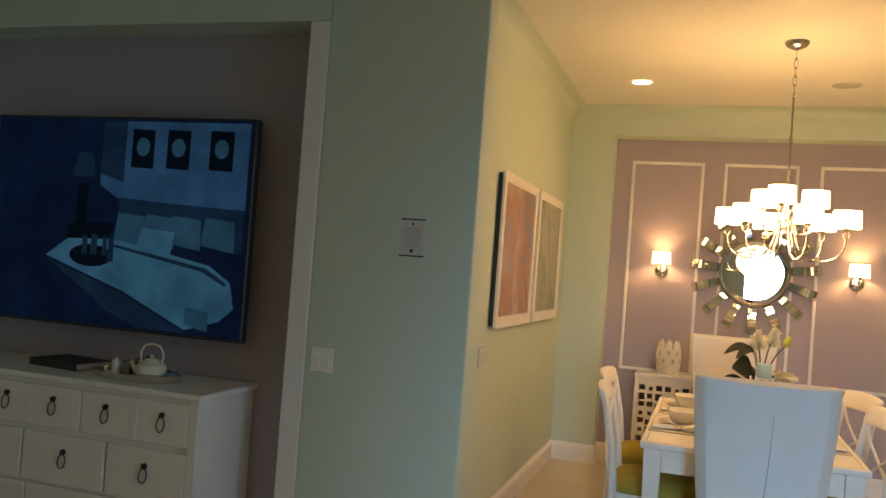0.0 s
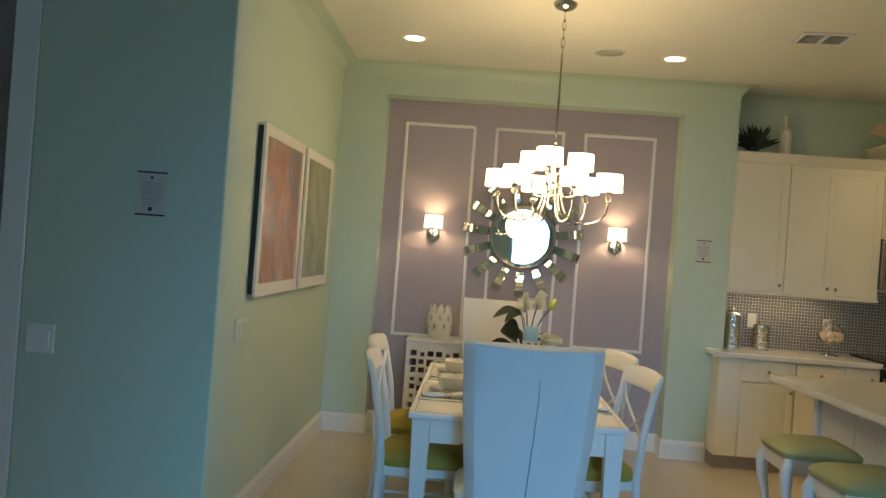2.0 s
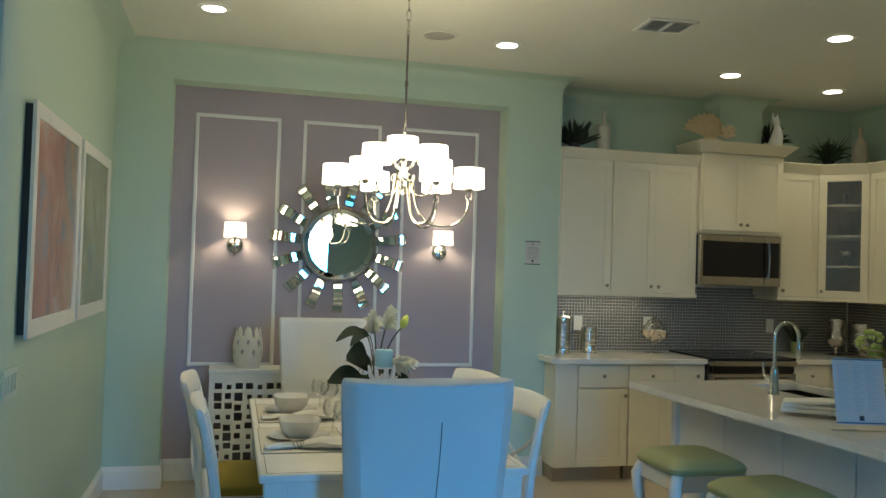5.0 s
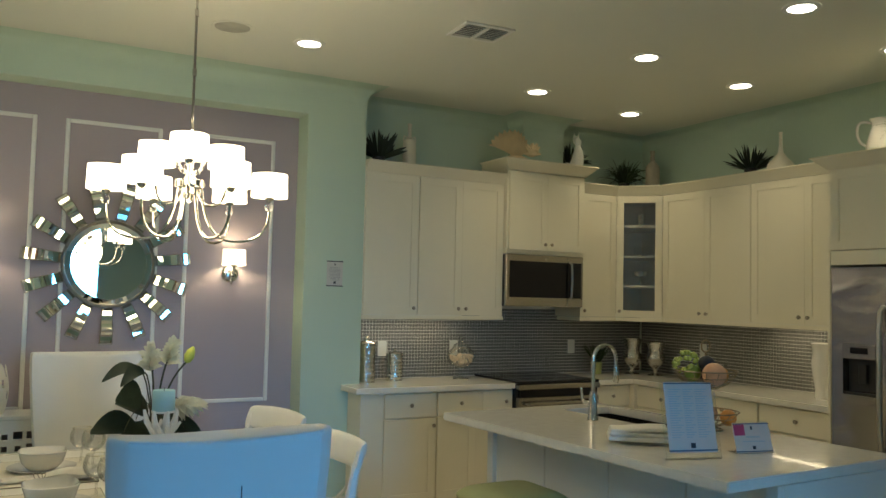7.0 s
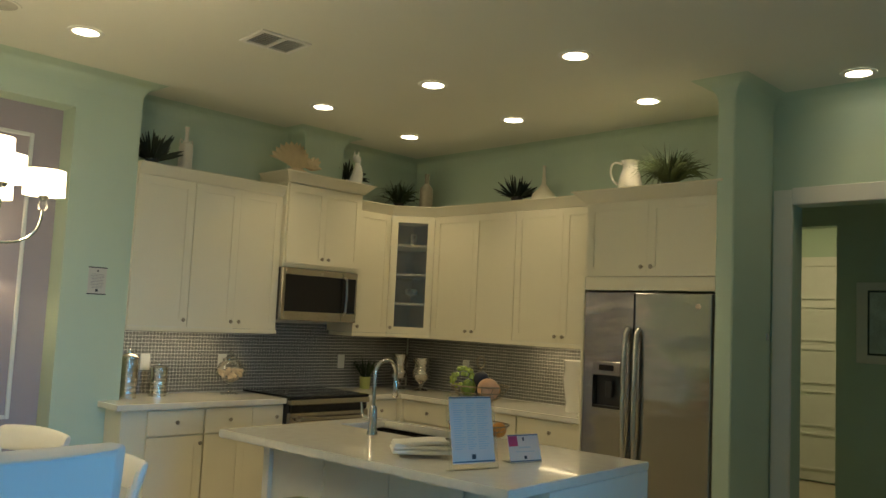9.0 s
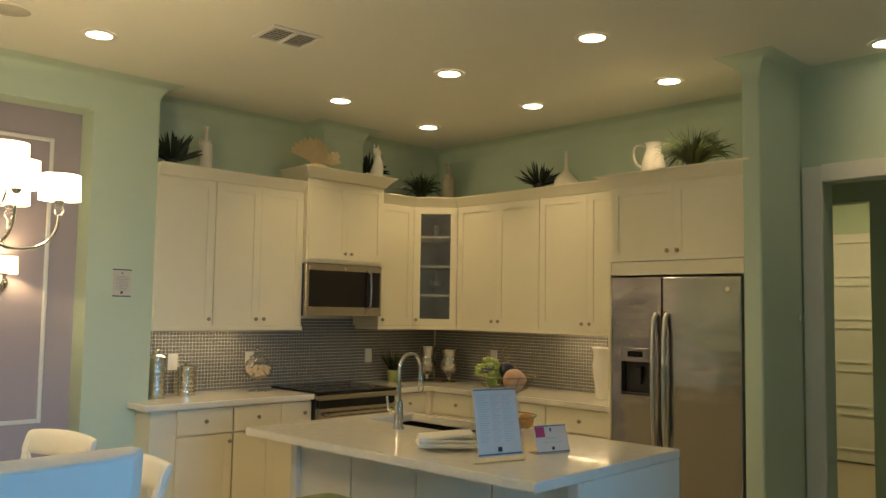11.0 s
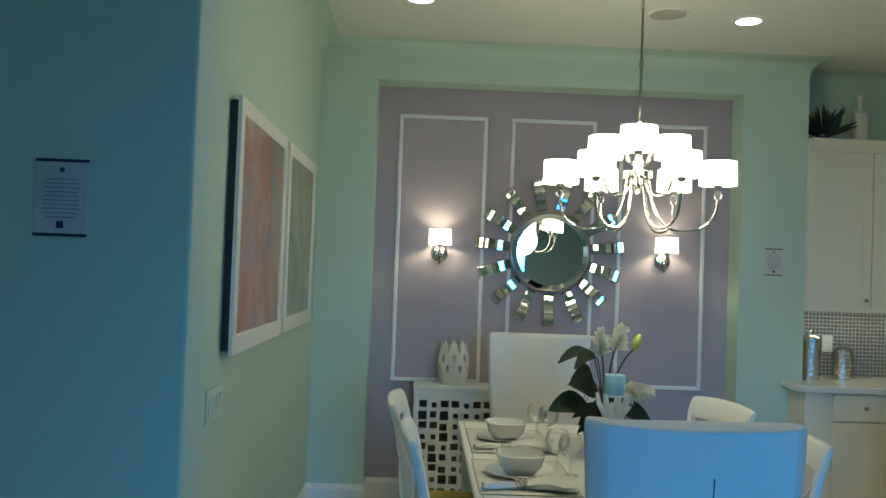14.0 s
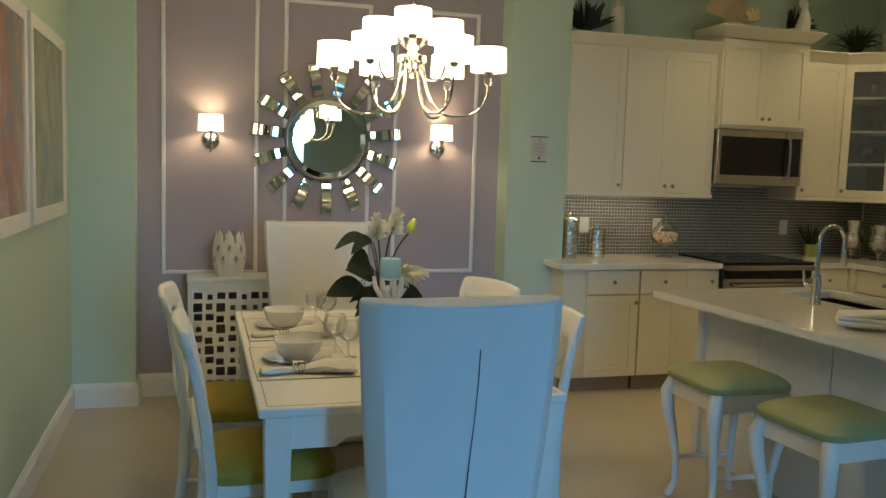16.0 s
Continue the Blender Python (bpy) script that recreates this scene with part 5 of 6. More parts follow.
# Pictures on the side wall.
PICGLASS = clear_glass("picture_glass", (1, 1, 1), 0.08, 0.0)
for k, (y0, y1, seed) in enumerate(((4.26, 5.245, 3.0), (5.325, 6.28, 9.0))):
    pc = thing("framed_painting", L, (y0 + y1) / 2, 1.685, "white framed abstract painting in " + ("orange and grey" if k == 0 else "olive and grey"), "picture", "paintings on the side wall")
    h = (y1 - y0) / 2
    part("spacer", box(0.001, 0.03, -h + 0.01, h - 0.01, -0.45, 0.45), BLACK, pc, "black deep edge")
    bm = slab_hole(-h, h, -0.465, 0.465, -h + 0.06, h - 0.06, -0.395, 0.405, 0, 0.014)
    bm.transform(pose(0.044, 0, 0, 0, 0, 90))
    part("frame", bm, WHITEW, pc, "white wooden frame")
    art = bpy.data.materials.new("abstract_paint")
    art.use_nodes = True
    nt = art.node_tree
    co, mp, nz, rp = (nt.nodes.new("ShaderNode" + q) for q in ("TexCoord", "Mapping", "TexNoise", "ValToRGB"))
    mp.inputs["Scale"].default_value = (1, 2.6, 1.7)
    mp.inputs["Location"].default_value = (seed, seed, seed)
    nz.inputs["Scale"].default_value, nz.inputs["Detail"].default_value, nz.inputs["Distortion"].default_value = 1.5, 7, 1.4
    nt.links.new(co.outputs["Object"], mp.inputs["Vector"])
    nt.links.new(mp.outputs["Vector"], nz.inputs["Vector"])
    nt.links.new(nz.outputs["Fac"], rp.inputs["Fac"])
    nt.links.new(rp.outputs["Color"], nt.nodes["Principled BSDF"].inputs["Base Color"])
    nt.nodes["Principled BSDF"].inputs["Roughness"].default_value = 0.22
    tones = ((0.30, 0.36, 0.40), (0.62, 0.24, 0.12), (0.80, 0.40, 0.22), (0.84, 0.70, 0.52)) if k == 0 else ((0.26, 0.32, 0.28), (0.50, 0.42, 0.16), (0.62, 0.50, 0.26), (0.66, 0.64, 0.52))
    rp.color_ramp.elements[0].position, rp.color_ramp.elements[1].position = 0.39, 0.63
    rp.color_ramp.elements[0].color, rp.color_ramp.elements[1].color = (*tones[0], 1), (*tones[3], 1)
    for pos, tone in ((0.46, tones[1]), (0.55, tones[2])):
        rp.color_ramp.elements.new(pos).color = (*tone, 1)
    part("canvas", box(0.031, 0.036, -h + 0.055, h - 0.055, -0.405, 0.415), art, pc, "streaked abstract canvas")
    part("glazing", box(0.037, 0.039, -h + 0.055, h - 0.055, -0.40, 0.41), PICGLASS, pc).visible_shadow = False

# Notices, switch.
INK = material("notice_ink", (0.03, 0.035, 0.05), 0.6)
PAPER = material("notice_paper", (0.56, 0.56, 0.52), 0.5, vary=0.05)
SHEET = material("card_paper", (0.76, 0.65, 0.58), 0.5, vary=0.03)


def bars(owner, w, h, rows, centred=True, top=0.30, step=0.055, seed=1, y=-0.0045, width=0.78):
    r = random.Random(seed)
    bm = bmesh.new()
    for k in range(rows):
        hw_ = w * 0.5 * width * r.uniform(0.75, 1.0)
        z = h * (top - k * step)
        x0 = -hw_ if centred else -w * 0.5 * width
        box(x0, hw_, y - 0.0006, y + 0.001, z - h * 0.008, z + h * 0.008, bm=bm)
    part("text_block", bm, material("faint_ink", (0.28, 0.29, 0.31), 0.7), owner)


for x, y in ((-0.963, 3.22), (2.165, A)):
    nt_ = thing("wall_notice", x, y, 1.685, "white notice with dark bars top and bottom on the wall", "sign", "wall notices")
    part("sheet", box(-0.058, 0.058, -0.004, 0.0, -0.088, 0.088), PAPER, nt_)
    part("top_bar", box(-0.061, 0.061, -0.0055, -0.001, 0.082, 0.089), INK, nt_)
    part("bottom_bar", box(-0.061, 0.061, -0.0055, -0.001, -0.089, -0.082), INK, nt_)
    part("emblem", box(-0.008, 0.008, -0.0052, -0.004, -0.07, -0.054), INK, nt_)
    part("emblem", lathe([(0, 0.0052), (0.006, 0.005), (0.006, 0.004)], 12, None, pose(0, 0, 0.064, 90, 0, 0)), INK, nt_)
    bars(nt_, 0.116, 0.176, 10, top=0.24, step=0.055)
sw = thing("light_switch", -1.375, 3.22, 1.07, "white double rocker light switch plate", "switch")
part("plate", box(-0.058, 0.058, -0.007, 0.0, -0.058, 0.058, 0.002), TRIM, sw)
for u in (-0.024, 0.024):
    part("rocker", box(u - 0.016, u + 0.016, -0.011, -0.007, -0.033, 0.033, 0.002), TRIM, sw)
PLATE = material("tinted_plate", (0.60, 0.69, 0.60), 0.45, vary=0.03)
sk_ = thing("light_switch", L, 4.20, 1.06, "pale green four-gang switch plate below the painting", "switch", turn=90)
part("plate", box(-0.108, 0.108, -0.007, 0.0, -0.058, 0.058, 0.002), PLATE, sk_)
for u in (-0.072, -0.024, 0.024, 0.072):
    part("rocker", box(u - 0.016, u + 0.016, -0.011, -0.007, -0.033, 0.033, 0.002), PLATE, sk_)
jk = thing("wall_jack", 4.94, 3.49, 1.53, "small white wall sensor", "sensor")
part("body", box(-0.012, 0.012, -0.01, 0.0, -0.02, 0.02, 0.003), TRIM, jk)

# Stools.


def stool(x, y, turn):
    s = thing("counter_stool", x, y, 0, "white backless counter stool with a pale lime seat", "stool", "stools at the island", turn)
    for sx in (-1, 1):
        for sy in (-1, 1):
            bmx = [(0.168, 0.168, 0.575), (0.19, 0.19, 0.51), (0.186, 0.186, 0.43), (0.166, 0.166, 0.31), (0.15, 0.15, 0.18), (0.15, 0.15, 0.08), (0.162, 0.162, 0.03), (0.172, 0.172, 0.0)]
            part("leg", tube([(sx * a, sy * b, z) for a, b, z in bmx], [0.030, 0.034, 0.030, 0.022, 0.017, 0.015, 0.018, 0.022], 10), WHITEW, s, smooth=True)
    for q in (-1, 1):
        part("apron", box(-0.175, 0.175, q * 0.178 - 0.011, q * 0.178 + 0.011, 0.50, 0.585, 0.004), WHITEW, s)
        part("apron", box(q * 0.178 - 0.011, q * 0.178 + 0.011, -0.167, 0.167, 0.50, 0.585, 0.004), WHITEW, s)
        part("stretcher", tube([(-0.15, q * 0.15, 0.19), (0.15, q * 0.15, 0.19)], 0.012, 6), WHITEW, s, smooth=True)
    cushion(0.43, 0.43, 0.584, 0.632, LIMEP, s, "pale lime leather seat", 0.03)
    return s


one = stool(2.245, 4.55, 0)
copy_thing(one, place(2.27, 3.92, 0, 4))

# ---- kitchen ornaments ----


def tuft(x, y, z, n, length, spread, label, seed, droop=0.05, mat=GRASS, pot=None, width=0.006, group=""):
    """A plant of many narrow blades out of a small pot."""
    p = thing("potted_plant", x, y, z, label, "plant", group)
    rr, hh, pm = pot or (0.05, 0.06, BLACK)
    part("pot", lathe([(0, 0), (rr * 0.85, 0), (rr, hh), (rr * 0.9, hh), (rr * 0.85, hh - 0.01), (0, hh - 0.01)], 18), pm, p, smooth=True)
    r = random.Random(seed)
    bm = bmesh.new()
    for _ in range(n):
        a, e = r.uniform(0, math.tau), r.uniform(spread, 1.5)
        ln = length * r.uniform(0.6, 1.0)
        d = Vector((math.cos(a) * math.cos(e), math.sin(a) * math.cos(e), math.sin(e)))
        base = Vector((rr * 0.5 * math.cos(a), rr * 0.5 * math.sin(a), hh - 0.012))
        blade(bm, base, base + d * ln, width * r.uniform(0.7, 1.3), droop * r.uniform(0.3, 1.6), 5, 0.3)
    part("leaves", bm, mat, p, "dark narrow leaves")
    return p


U, H_, F_ = 2.50, 2.62, 2.451
SUCC = material("dark_succulent", (0.022, 0.034, 0.02), 0.6, vary=0.3, scale=20)
tuft(2.53, 6.82, U, 60, 0.22, 0.35, "dark spiky plant on top of the cabinets", 1, 0.0, SUCC, width=0.013, group="plants above the cabinets")
turned("bottle", 2.80, 6.86, U, [(0, 0), (0.045, 0), (0.05, 0.01), (0.05, 0.19), (0.042, 0.22), (0.018, 0.235), (0.014, 0.26), (0.014, 0.33), (0.018, 0.335), (0.018, 0.345), (0, 0.345)],
       PLASTER, "tall cream ceramic bottle on top of the cabinets", "bottle")
bt = bpy.data.objects["bottle"]
for q in (-1, 1):
    part("ear", tube([(q * 0.02, 0, 0.235), (q * 0.045, 0, 0.25), (q * 0.05, 0, 0.22), (q * 0.045, 0, 0.2)], 0.006, 6), PLASTER, bt, smooth=True)
shl = thing("shell_ornament", 3.66, 6.68, H_, "cream ceramic shell ornament on top of the cabinets", "ornament")
shl.scale = (1.15, 1.15, 1.15)
SHELLTAN = material("tan_shell_ceramic", (0.82, 0.68, 0.45), 0.55, vary=0.10, scale=18, fine=120, bump=0.2)
bm = bmesh.new()
rings = []
for k in range(25):
    t = k / 24
    a = radians(20 + 140 * t)
    rib = 1 + 0.06 * math.cos(k * math.pi)
    rings.append([bm.verts.new((-0.02 + 0.19 * f * rib * math.cos(a) * (1.15 if a > 1.57 else 0.7), -0.03 * math.sin(math.pi * f), 0.02 + 0.19 * f * rib * math.sin(a))) for f in (0.05, 0.3, 0.55, 0.8, 1.0)])
for a, b in zip(rings, rings[1:]):
    for q in range(4):
        bm.faces.new((a[q], a[q + 1], b[q + 1], b[q]))
bmesh.ops.solidify(bm, geom=bm.faces[:], thickness=0.025)
part("fan", bm, SHELLTAN, shl, "ribbed fan", True)
bm = bmesh.new()
r8 = random.Random(4)
for k in range(26):
    a, e = r8.uniform(0, math.tau), r8.uniform(-0.2, 1.2)
    d = Vector((math.cos(a) * math.cos(e), 0.5 * math.sin(a) * math.cos(e), math.sin(e)))
    tube([(0.12, 0, 0.07), Vector((0.12, 0, 0.07)) + d * 0.08], [0.03, 0.004], 6, bm)
part("spiny_head", bm, SHELLTAN, shl, "spiny rounded end")
part("base", lathe([(0, 0), (0.06, 0), (0.05, 0.02), (0.02, 0.04), (0, 0.04)], 16, None, Matrix.Diagonal((2.0, 0.8, 1, 1))), SHELLTAN, shl)
ct_ = thing("cat_figurine", 4.22, 6.66, H_, "white seated cat figurine on top of the cabinets", "figurine")
bm = lathe([(0, 0), (0.055, 0), (0.06, 0.02), (0.05, 0.09), (0.038, 0.14), (0.026, 0.17), (0.022, 0.185), (0.033, 0.205), (0.036, 0.225), (0.026, 0.245), (0, 0.255)], 18)
for v in bm.verts:
    v.co.x += 0.03 * math.sin(v.co.z * 12)
tube([(-0.012, 0, 0.24), (-0.018, 0, 0.285)], [0.013, 0.002], 6, bm)
tube([(0.022, 0, 0.24), (0.03, 0, 0.285)], [0.013, 0.002], 6, bm)
tube([(-0.03, -0.03, 0.01), (-0.08, -0.03, 0.012), (-0.09, 0.0, 0.03)], [0.014, 0.012, 0.006], 6, bm)
part("cat", bm, CHINA, ct_, smooth=True)
tuft(4.33, 6.90, H_, 50, 0.24, 0.3, "dark leafy plant behind the cat figurine", 5, 0.03, SUCC, width=0.013, group="plants above the cabinets")
tuft(4.86, 6.80, U, 120, 0.30, 0.3, "dark trailing grass plant in the cabinet corner", 6, 0.12, group="plants above the cabinets")
turned("bottle", 5.02, 6.62, U, [(0, 0), (0.055, 0), (0.06, 0.02), (0.058, 0.2), (0.035, 0.23), (0.02, 0.245), (0.018, 0.31), (0.023, 0.32), (0.02, 0.335), (0, 0.335)],
       material("stone_bottle", (0.42, 0.38, 0.29), 0.7, vary=0.2, scale=25, bump=0.4), "textured stone bottle in the cabinet corner", "bottle")
tuft(5.05, 5.60, U, 60, 0.20, 0.25, "dark spiky plant above the side cabinets", 7, 0.0, SUCC, width=0.013, group="plants above the cabinets")
turned("bottle", 5.05, 5.33, U, [(0, 0), (0.085, 0), (0.095, 0.02), (0.09, 0.06), (0.05, 0.10), (0.02, 0.14), (0.013, 0.2), (0.012, 0.28), (0.016, 0.29), (0, 0.29)],
       PLASTER, "squat cream bottle with a slender neck", "bottle")
pt = turned("pitcher", 4.84, 4.42, F_, [(0, 0), (0.06, 0), (0.075, 0.02), (0.085, 0.08), (0.07, 0.15), (0.052, 0.20), (0.055, 0.235), (0.065, 0.25), (0.058, 0.25), (0.048, 0.23), (0.045, 0.2), (0, 0.2)], CHINA,
            "white ceramic pitcher above the refrigerator", "pitcher")
part("handle", tube(arc((-0.03, 0.045, 0.225), (-0.06, 0.13, 0.27), (-0.055, 0.125, 0.17), 6)[:-1] + arc((-0.055, 0.125, 0.17), (-0.05, 0.12, 0.10), (-0.035, 0.07, 0.085), 6), 0.009, 8), CHINA, pt, smooth=True)
tuft(4.80, 4.10, F_, 380, 0.34, 0.50, "bushy green grass plant above the refrigerator", 9, 0.10, material("green_blade", (0.07, 0.105, 0.035), 0.6, vary=0.4, scale=30), width=0.006, group="plants above the cabinets")

CT = 0.915


def canister(x, y, h, r):
    c = thing("canister", x, y, CT, "hammered silver lidded canister on the counter", "canister", "silver canisters")
    bm = lathe([(0, 0), (r, 0), (r, 0.012)] + [(r * (1 + 0.02 * (k % 2)), 0.012 + (h * 0.76) * k / 14) for k in range(15)] + [(r * 1.05, h * 0.8), (0, h * 0.8)], 28)
    for v in bm.verts:
        if 0.013 < v.co.z < h * 0.77:
            q = 1 + 0.045 * math.sin(14 * math.atan2(v.co.y, v.co.x)) * math.cos(v.co.z * 14 * math.pi / (h * 0.76))
            v.co.x, v.co.y = v.co.x * q, v.co.y * q
    part("body", bm, SILVER, c, smooth=False)
    part("lid", lathe([(0, h * 0.801), (r * 1.08, h * 0.801), (r * 1.08, h * 0.83), (r * 0.8, h * 0.88), (r * 0.2, h * 0.9), (0.012, h * 0.93), (0.014, h * 0.97), (0, h)], 28), CHROME, c, "polished lid with a knob", True)


canister(2.47, 6.80, 0.335, 0.062)
canister(2.72, 6.86, 0.24, 0.062)
JARGLASS = clear_glass("jar_glass", (0.95, 0.96, 0.95), 0.03, 0.06)
aj = thing("apothecary_jar", 3.28, 6.84, CT, "footed glass jar filled with seashells", "jar")
part("foot", lathe([(0, 0), (0.065, 0), (0.06, 0.008), (0.015, 0.02), (0.012, 0.07), (0.03, 0.085)], 24), JARGLASS, aj, smooth=True)
part("bowl", lathe([(0.03, 0.085), (0.09, 0.12), (0.112, 0.16), (0.108, 0.185)], 28), JARGLASS, aj, smooth=True)
part("lid", lathe([(0.1, 0.187), (0.085, 0.22), (0.06, 0.24), (0.06, 0.26), (0.03, 0.275), (0.012, 0.285), (0.02, 0.305), (0.012, 0.325), (0, 0.33)], 24), JARGLASS, aj, "clear domed lid", True)
SHELLM = material("seashell", (0.84, 0.68, 0.50), 0.5, vary=0.25, scale=30)
r9 = random.Random(11)
for k in range(34):
    a, rad = r9.uniform(0, math.tau), 0.085 * math.sqrt(r9.random())
    sz = r9.uniform(0.014, 0.022)
    bm = lathe([(0, -sz * 0.6), (sz, -sz * 0.3), (sz * 0.9, sz * 0.3), (sz * 0.3, sz * 0.9), (0, sz)], 7)
    bm.transform(pose(rad * math.cos(a), rad * math.sin(a), r9.uniform(0.125, 0.185), r9.uniform(0, 180), r9.uniform(0, 180), 0))
    part("seashell", bm, SHELLM, aj)
tuft(4.66, 6.90, CT, 80, 0.22, 0.9, "lime pot of short green grass on the counter", 12, 0.03, pot=(0.05, 0.10, material("lime_glaze", (0.42, 0.46, 0.16), 0.3)), width=0.004)
for x, y, h in ((4.97, 6.80, 0.36), (5.07, 6.62, 0.33)):
    gb = turned("goblet", x, y, CT, [(0, 0), (0.065, 0), (0.058, 0.008), (0.016, 0.02), (0.016, 0.06), (0.039, 0.09), (0.073, 0.13), (0.083, 0.18), (0.065, 0.235), (0.062, 0.26), (0.078, h - 0.02), (0.079, h), (0.074, h), (0.058, 0.26), (0.075, 0.18), (0, 0.1)],
           SILVER, "mercury glass goblet in the counter corner", "goblet", group="mercury glass goblets")
    gb.scale = (1, 1, 0.84)
turned("white_vase", 4.98, 4.93, CT, [(0, 0), (0.055, 0), (0.06, 0.02), (0.055, 0.06), (0.072, 0.16), (0.082, 0.24), (0.07, 0.31), (0.078, 0.35), (0.085, 0.37), (0.078, 0.372), (0.06, 0.31), (0, 0.3)], CHINA,
       "white ceramic urn vase beside the refrigerator", "vase")
pc_ = thing("glass_jug", 5.12, 5.95, CT, "small clear glass jug on the side counter", "jug")
part("body", lathe([(0, 0), (0.05, 0), (0.06, 0.05), (0.045, 0.12), (0.05, 0.16)], 20), GLASS, pc_, smooth=True)
part("handle", tube([(0.045, 0, 0.14), (0.09, 0, 0.13), (0.085, 0, 0.06), (0.055, 0, 0.05)], 0.006), GLASS, pc_, smooth=True)

# On the island: notice stand, card, two-tier fruit basket, cloth on a dark board.
ACRYL = clear_glass("acrylic", (0.95, 0.97, 0.97), 0.03)
st = thing("menu_stand", 2.55, 3.72, CT, "clear acrylic stand with a printed sheet on the island", "sign", turn=-14)
sheet = box(-0.125, 0.125, -0.002, 0.002, 0.0, 0.315)
sheet.transform(pose(0, 0, 0.002, -12, 0, 0))
part("acrylic_sheet", sheet, ACRYL, st, "clear acrylic sheet").visible_shadow = False
part("acrylic_foot", box(-0.125, 0.125, -0.002, 0.03, 0.0, 0.003), ACRYL, st).visible_shadow = False
sheet = box(-0.108, 0.108, -0.0045, -0.0025, 0.025, 0.304)
tilt = pose(0, 0, 0.002, -12, 0, 0)
sheet.transform(tilt)
pap = part("paper", sheet, SHEET, st, "white printed sheet")
SLATE = material("slate_blue", (0.12, 0.16, 0.22), 0.6)
for a, b in ((0.029, 0.036), (0.296, 0.302)):
    bm = box(-0.108, 0.108, -0.0062, -0.0047, a, b)
    bm.transform(tilt)
    part("edge_bar", bm, SLATE, pap)
bm = box(-0.01, 0.01, -0.0062, -0.0047, 0.042, 0.062)
bm.transform(tilt)
part("emblem", bm, INK, pap)
GREYINK = material("grey_ink", (0.56, 0.56, 0.56), 0.7)
bm = bmesh.new()
for k in range(21):
    z = 0.275 - k * 0.0095
    for a, b in ((-0.09, -0.035), (-0.025, 0.02), (0.03, 0.085)):
        box(a, b - 0.01 * ((k * 7) % 3), -0.0058, -0.0047, z - 0.0018, z + 0.0018, bm=bm)
bm.transform(tilt)
part("text_block", bm, GREYINK, pap)
cdn = thing("tent_card", 2.90, 3.72, CT, "small white printed card in an acrylic holder", "card", turn=-14)
tilt = pose(0, 0, 0.002, -18, 0, 0)
sheet = box(-0.088, 0.088, -0.002, 0.0, 0.0, 0.125)
sheet.transform(tilt)
cp = part("card", sheet, SHEET, cdn)
for name, a, mat in (("photo", (-0.084, -0.034, 0.072, 0.117), material("magenta_print", (0.50, 0.05, 0.14), 0.6)), ("edge_bar", (-0.086, 0.086, 0.003, 0.008), SLATE),
                     ("edge_bar", (-0.086, 0.086, 0.118, 0.122), SLATE), ("emblem", (-0.007, 0.007, 0.014, 0.028), INK), ("emblem", (-0.004, 0.004, 0.095, 0.11), INK),
                     ("text_block", (-0.03, 0.035, 0.062, 0.069), GREYINK), ("text_block", (-0.05, 0.055, 0.045, 0.049), GREYINK)):
    bm = box(a[0], a[1], -0.0036, -0.002, a[2], a[3])
    bm.transform(tilt)
    part(name, bm, mat, cp)
part("holder", box(-0.09, 0.09, 0.0, 0.07, 0.0, 0.003), ACRYL, cdn)
WIRE = material("bronze_wire", (0.30, 0.24, 0.16), 0.35, 0.9)
fb = thing("fruit_basket", 3.20, 4.28, CT, "two-tier bronze wire basket filled with fruit", "basket")
for tier, (z, r, h) in enumerate(((0.02, 0.16, 0.07), (0.205, 0.155, 0.085))):
    for q, (rr, zz) in enumerate(((r, z + h), (r * 0.86, z + h * 0.6), (r * 0.68, z + h * 0.25), (r * 0.4, z))):
        part("hoop", tube([(rr * math.cos(a), rr * math.sin(a), zz) for a in (k * math.tau / 32 for k in range(33))], 0.0035 if q == 0 else 0.002, 5), WIRE, fb, smooth=True)
    for k in range(16):
        a = k * math.tau / 16
        part("wire", tube([(rr * math.cos(a), rr * math.sin(a), zz) for rr, zz in ((r, z + h), (r * 0.86, z + h * 0.6), (r * 0.68, z + h * 0.25), (r * 0.4, z), (0, z - 0.004))], 0.0017, 4), WIRE, fb)
part("post", tube([(0, 0, 0), (0, 0, 0.38)], 0.005, 6), WIRE, fb)
part("ring_handle", tube([(0.03 * math.cos(a), 0, 0.41 + 0.03 * math.sin(a)) for a in (k * math.tau / 16 for k in range(17))], 0.004, 6), WIRE, fb)
part("foot_ring", tube([(0.08 * math.cos(a), 0.08 * math.sin(a), 0.004) for a in (k * math.tau / 24 for k in range(25))], 0.004, 6), WIRE, fb)


def fruit(name, x, y, z, r, mat, label, squash=1.0):
    f = thing(name, x, y, z, label, "fruit", "fruit in the basket")
    part("skin", lathe([(0, -r * squash)] + [(r * math.cos(a), r * squash * math.sin(a)) for a in (radians(q) for q in range(-75, 76, 15))] + [(0.004, r * squash * 0.96), (0, r * squash * 0.93)], 20), mat, f, smooth=True)
    part("stalk", tube([(0, 0, r * squash * 0.92), (0.002, 0, r * squash * 1.02)], 0.002, 5), STEM, f)


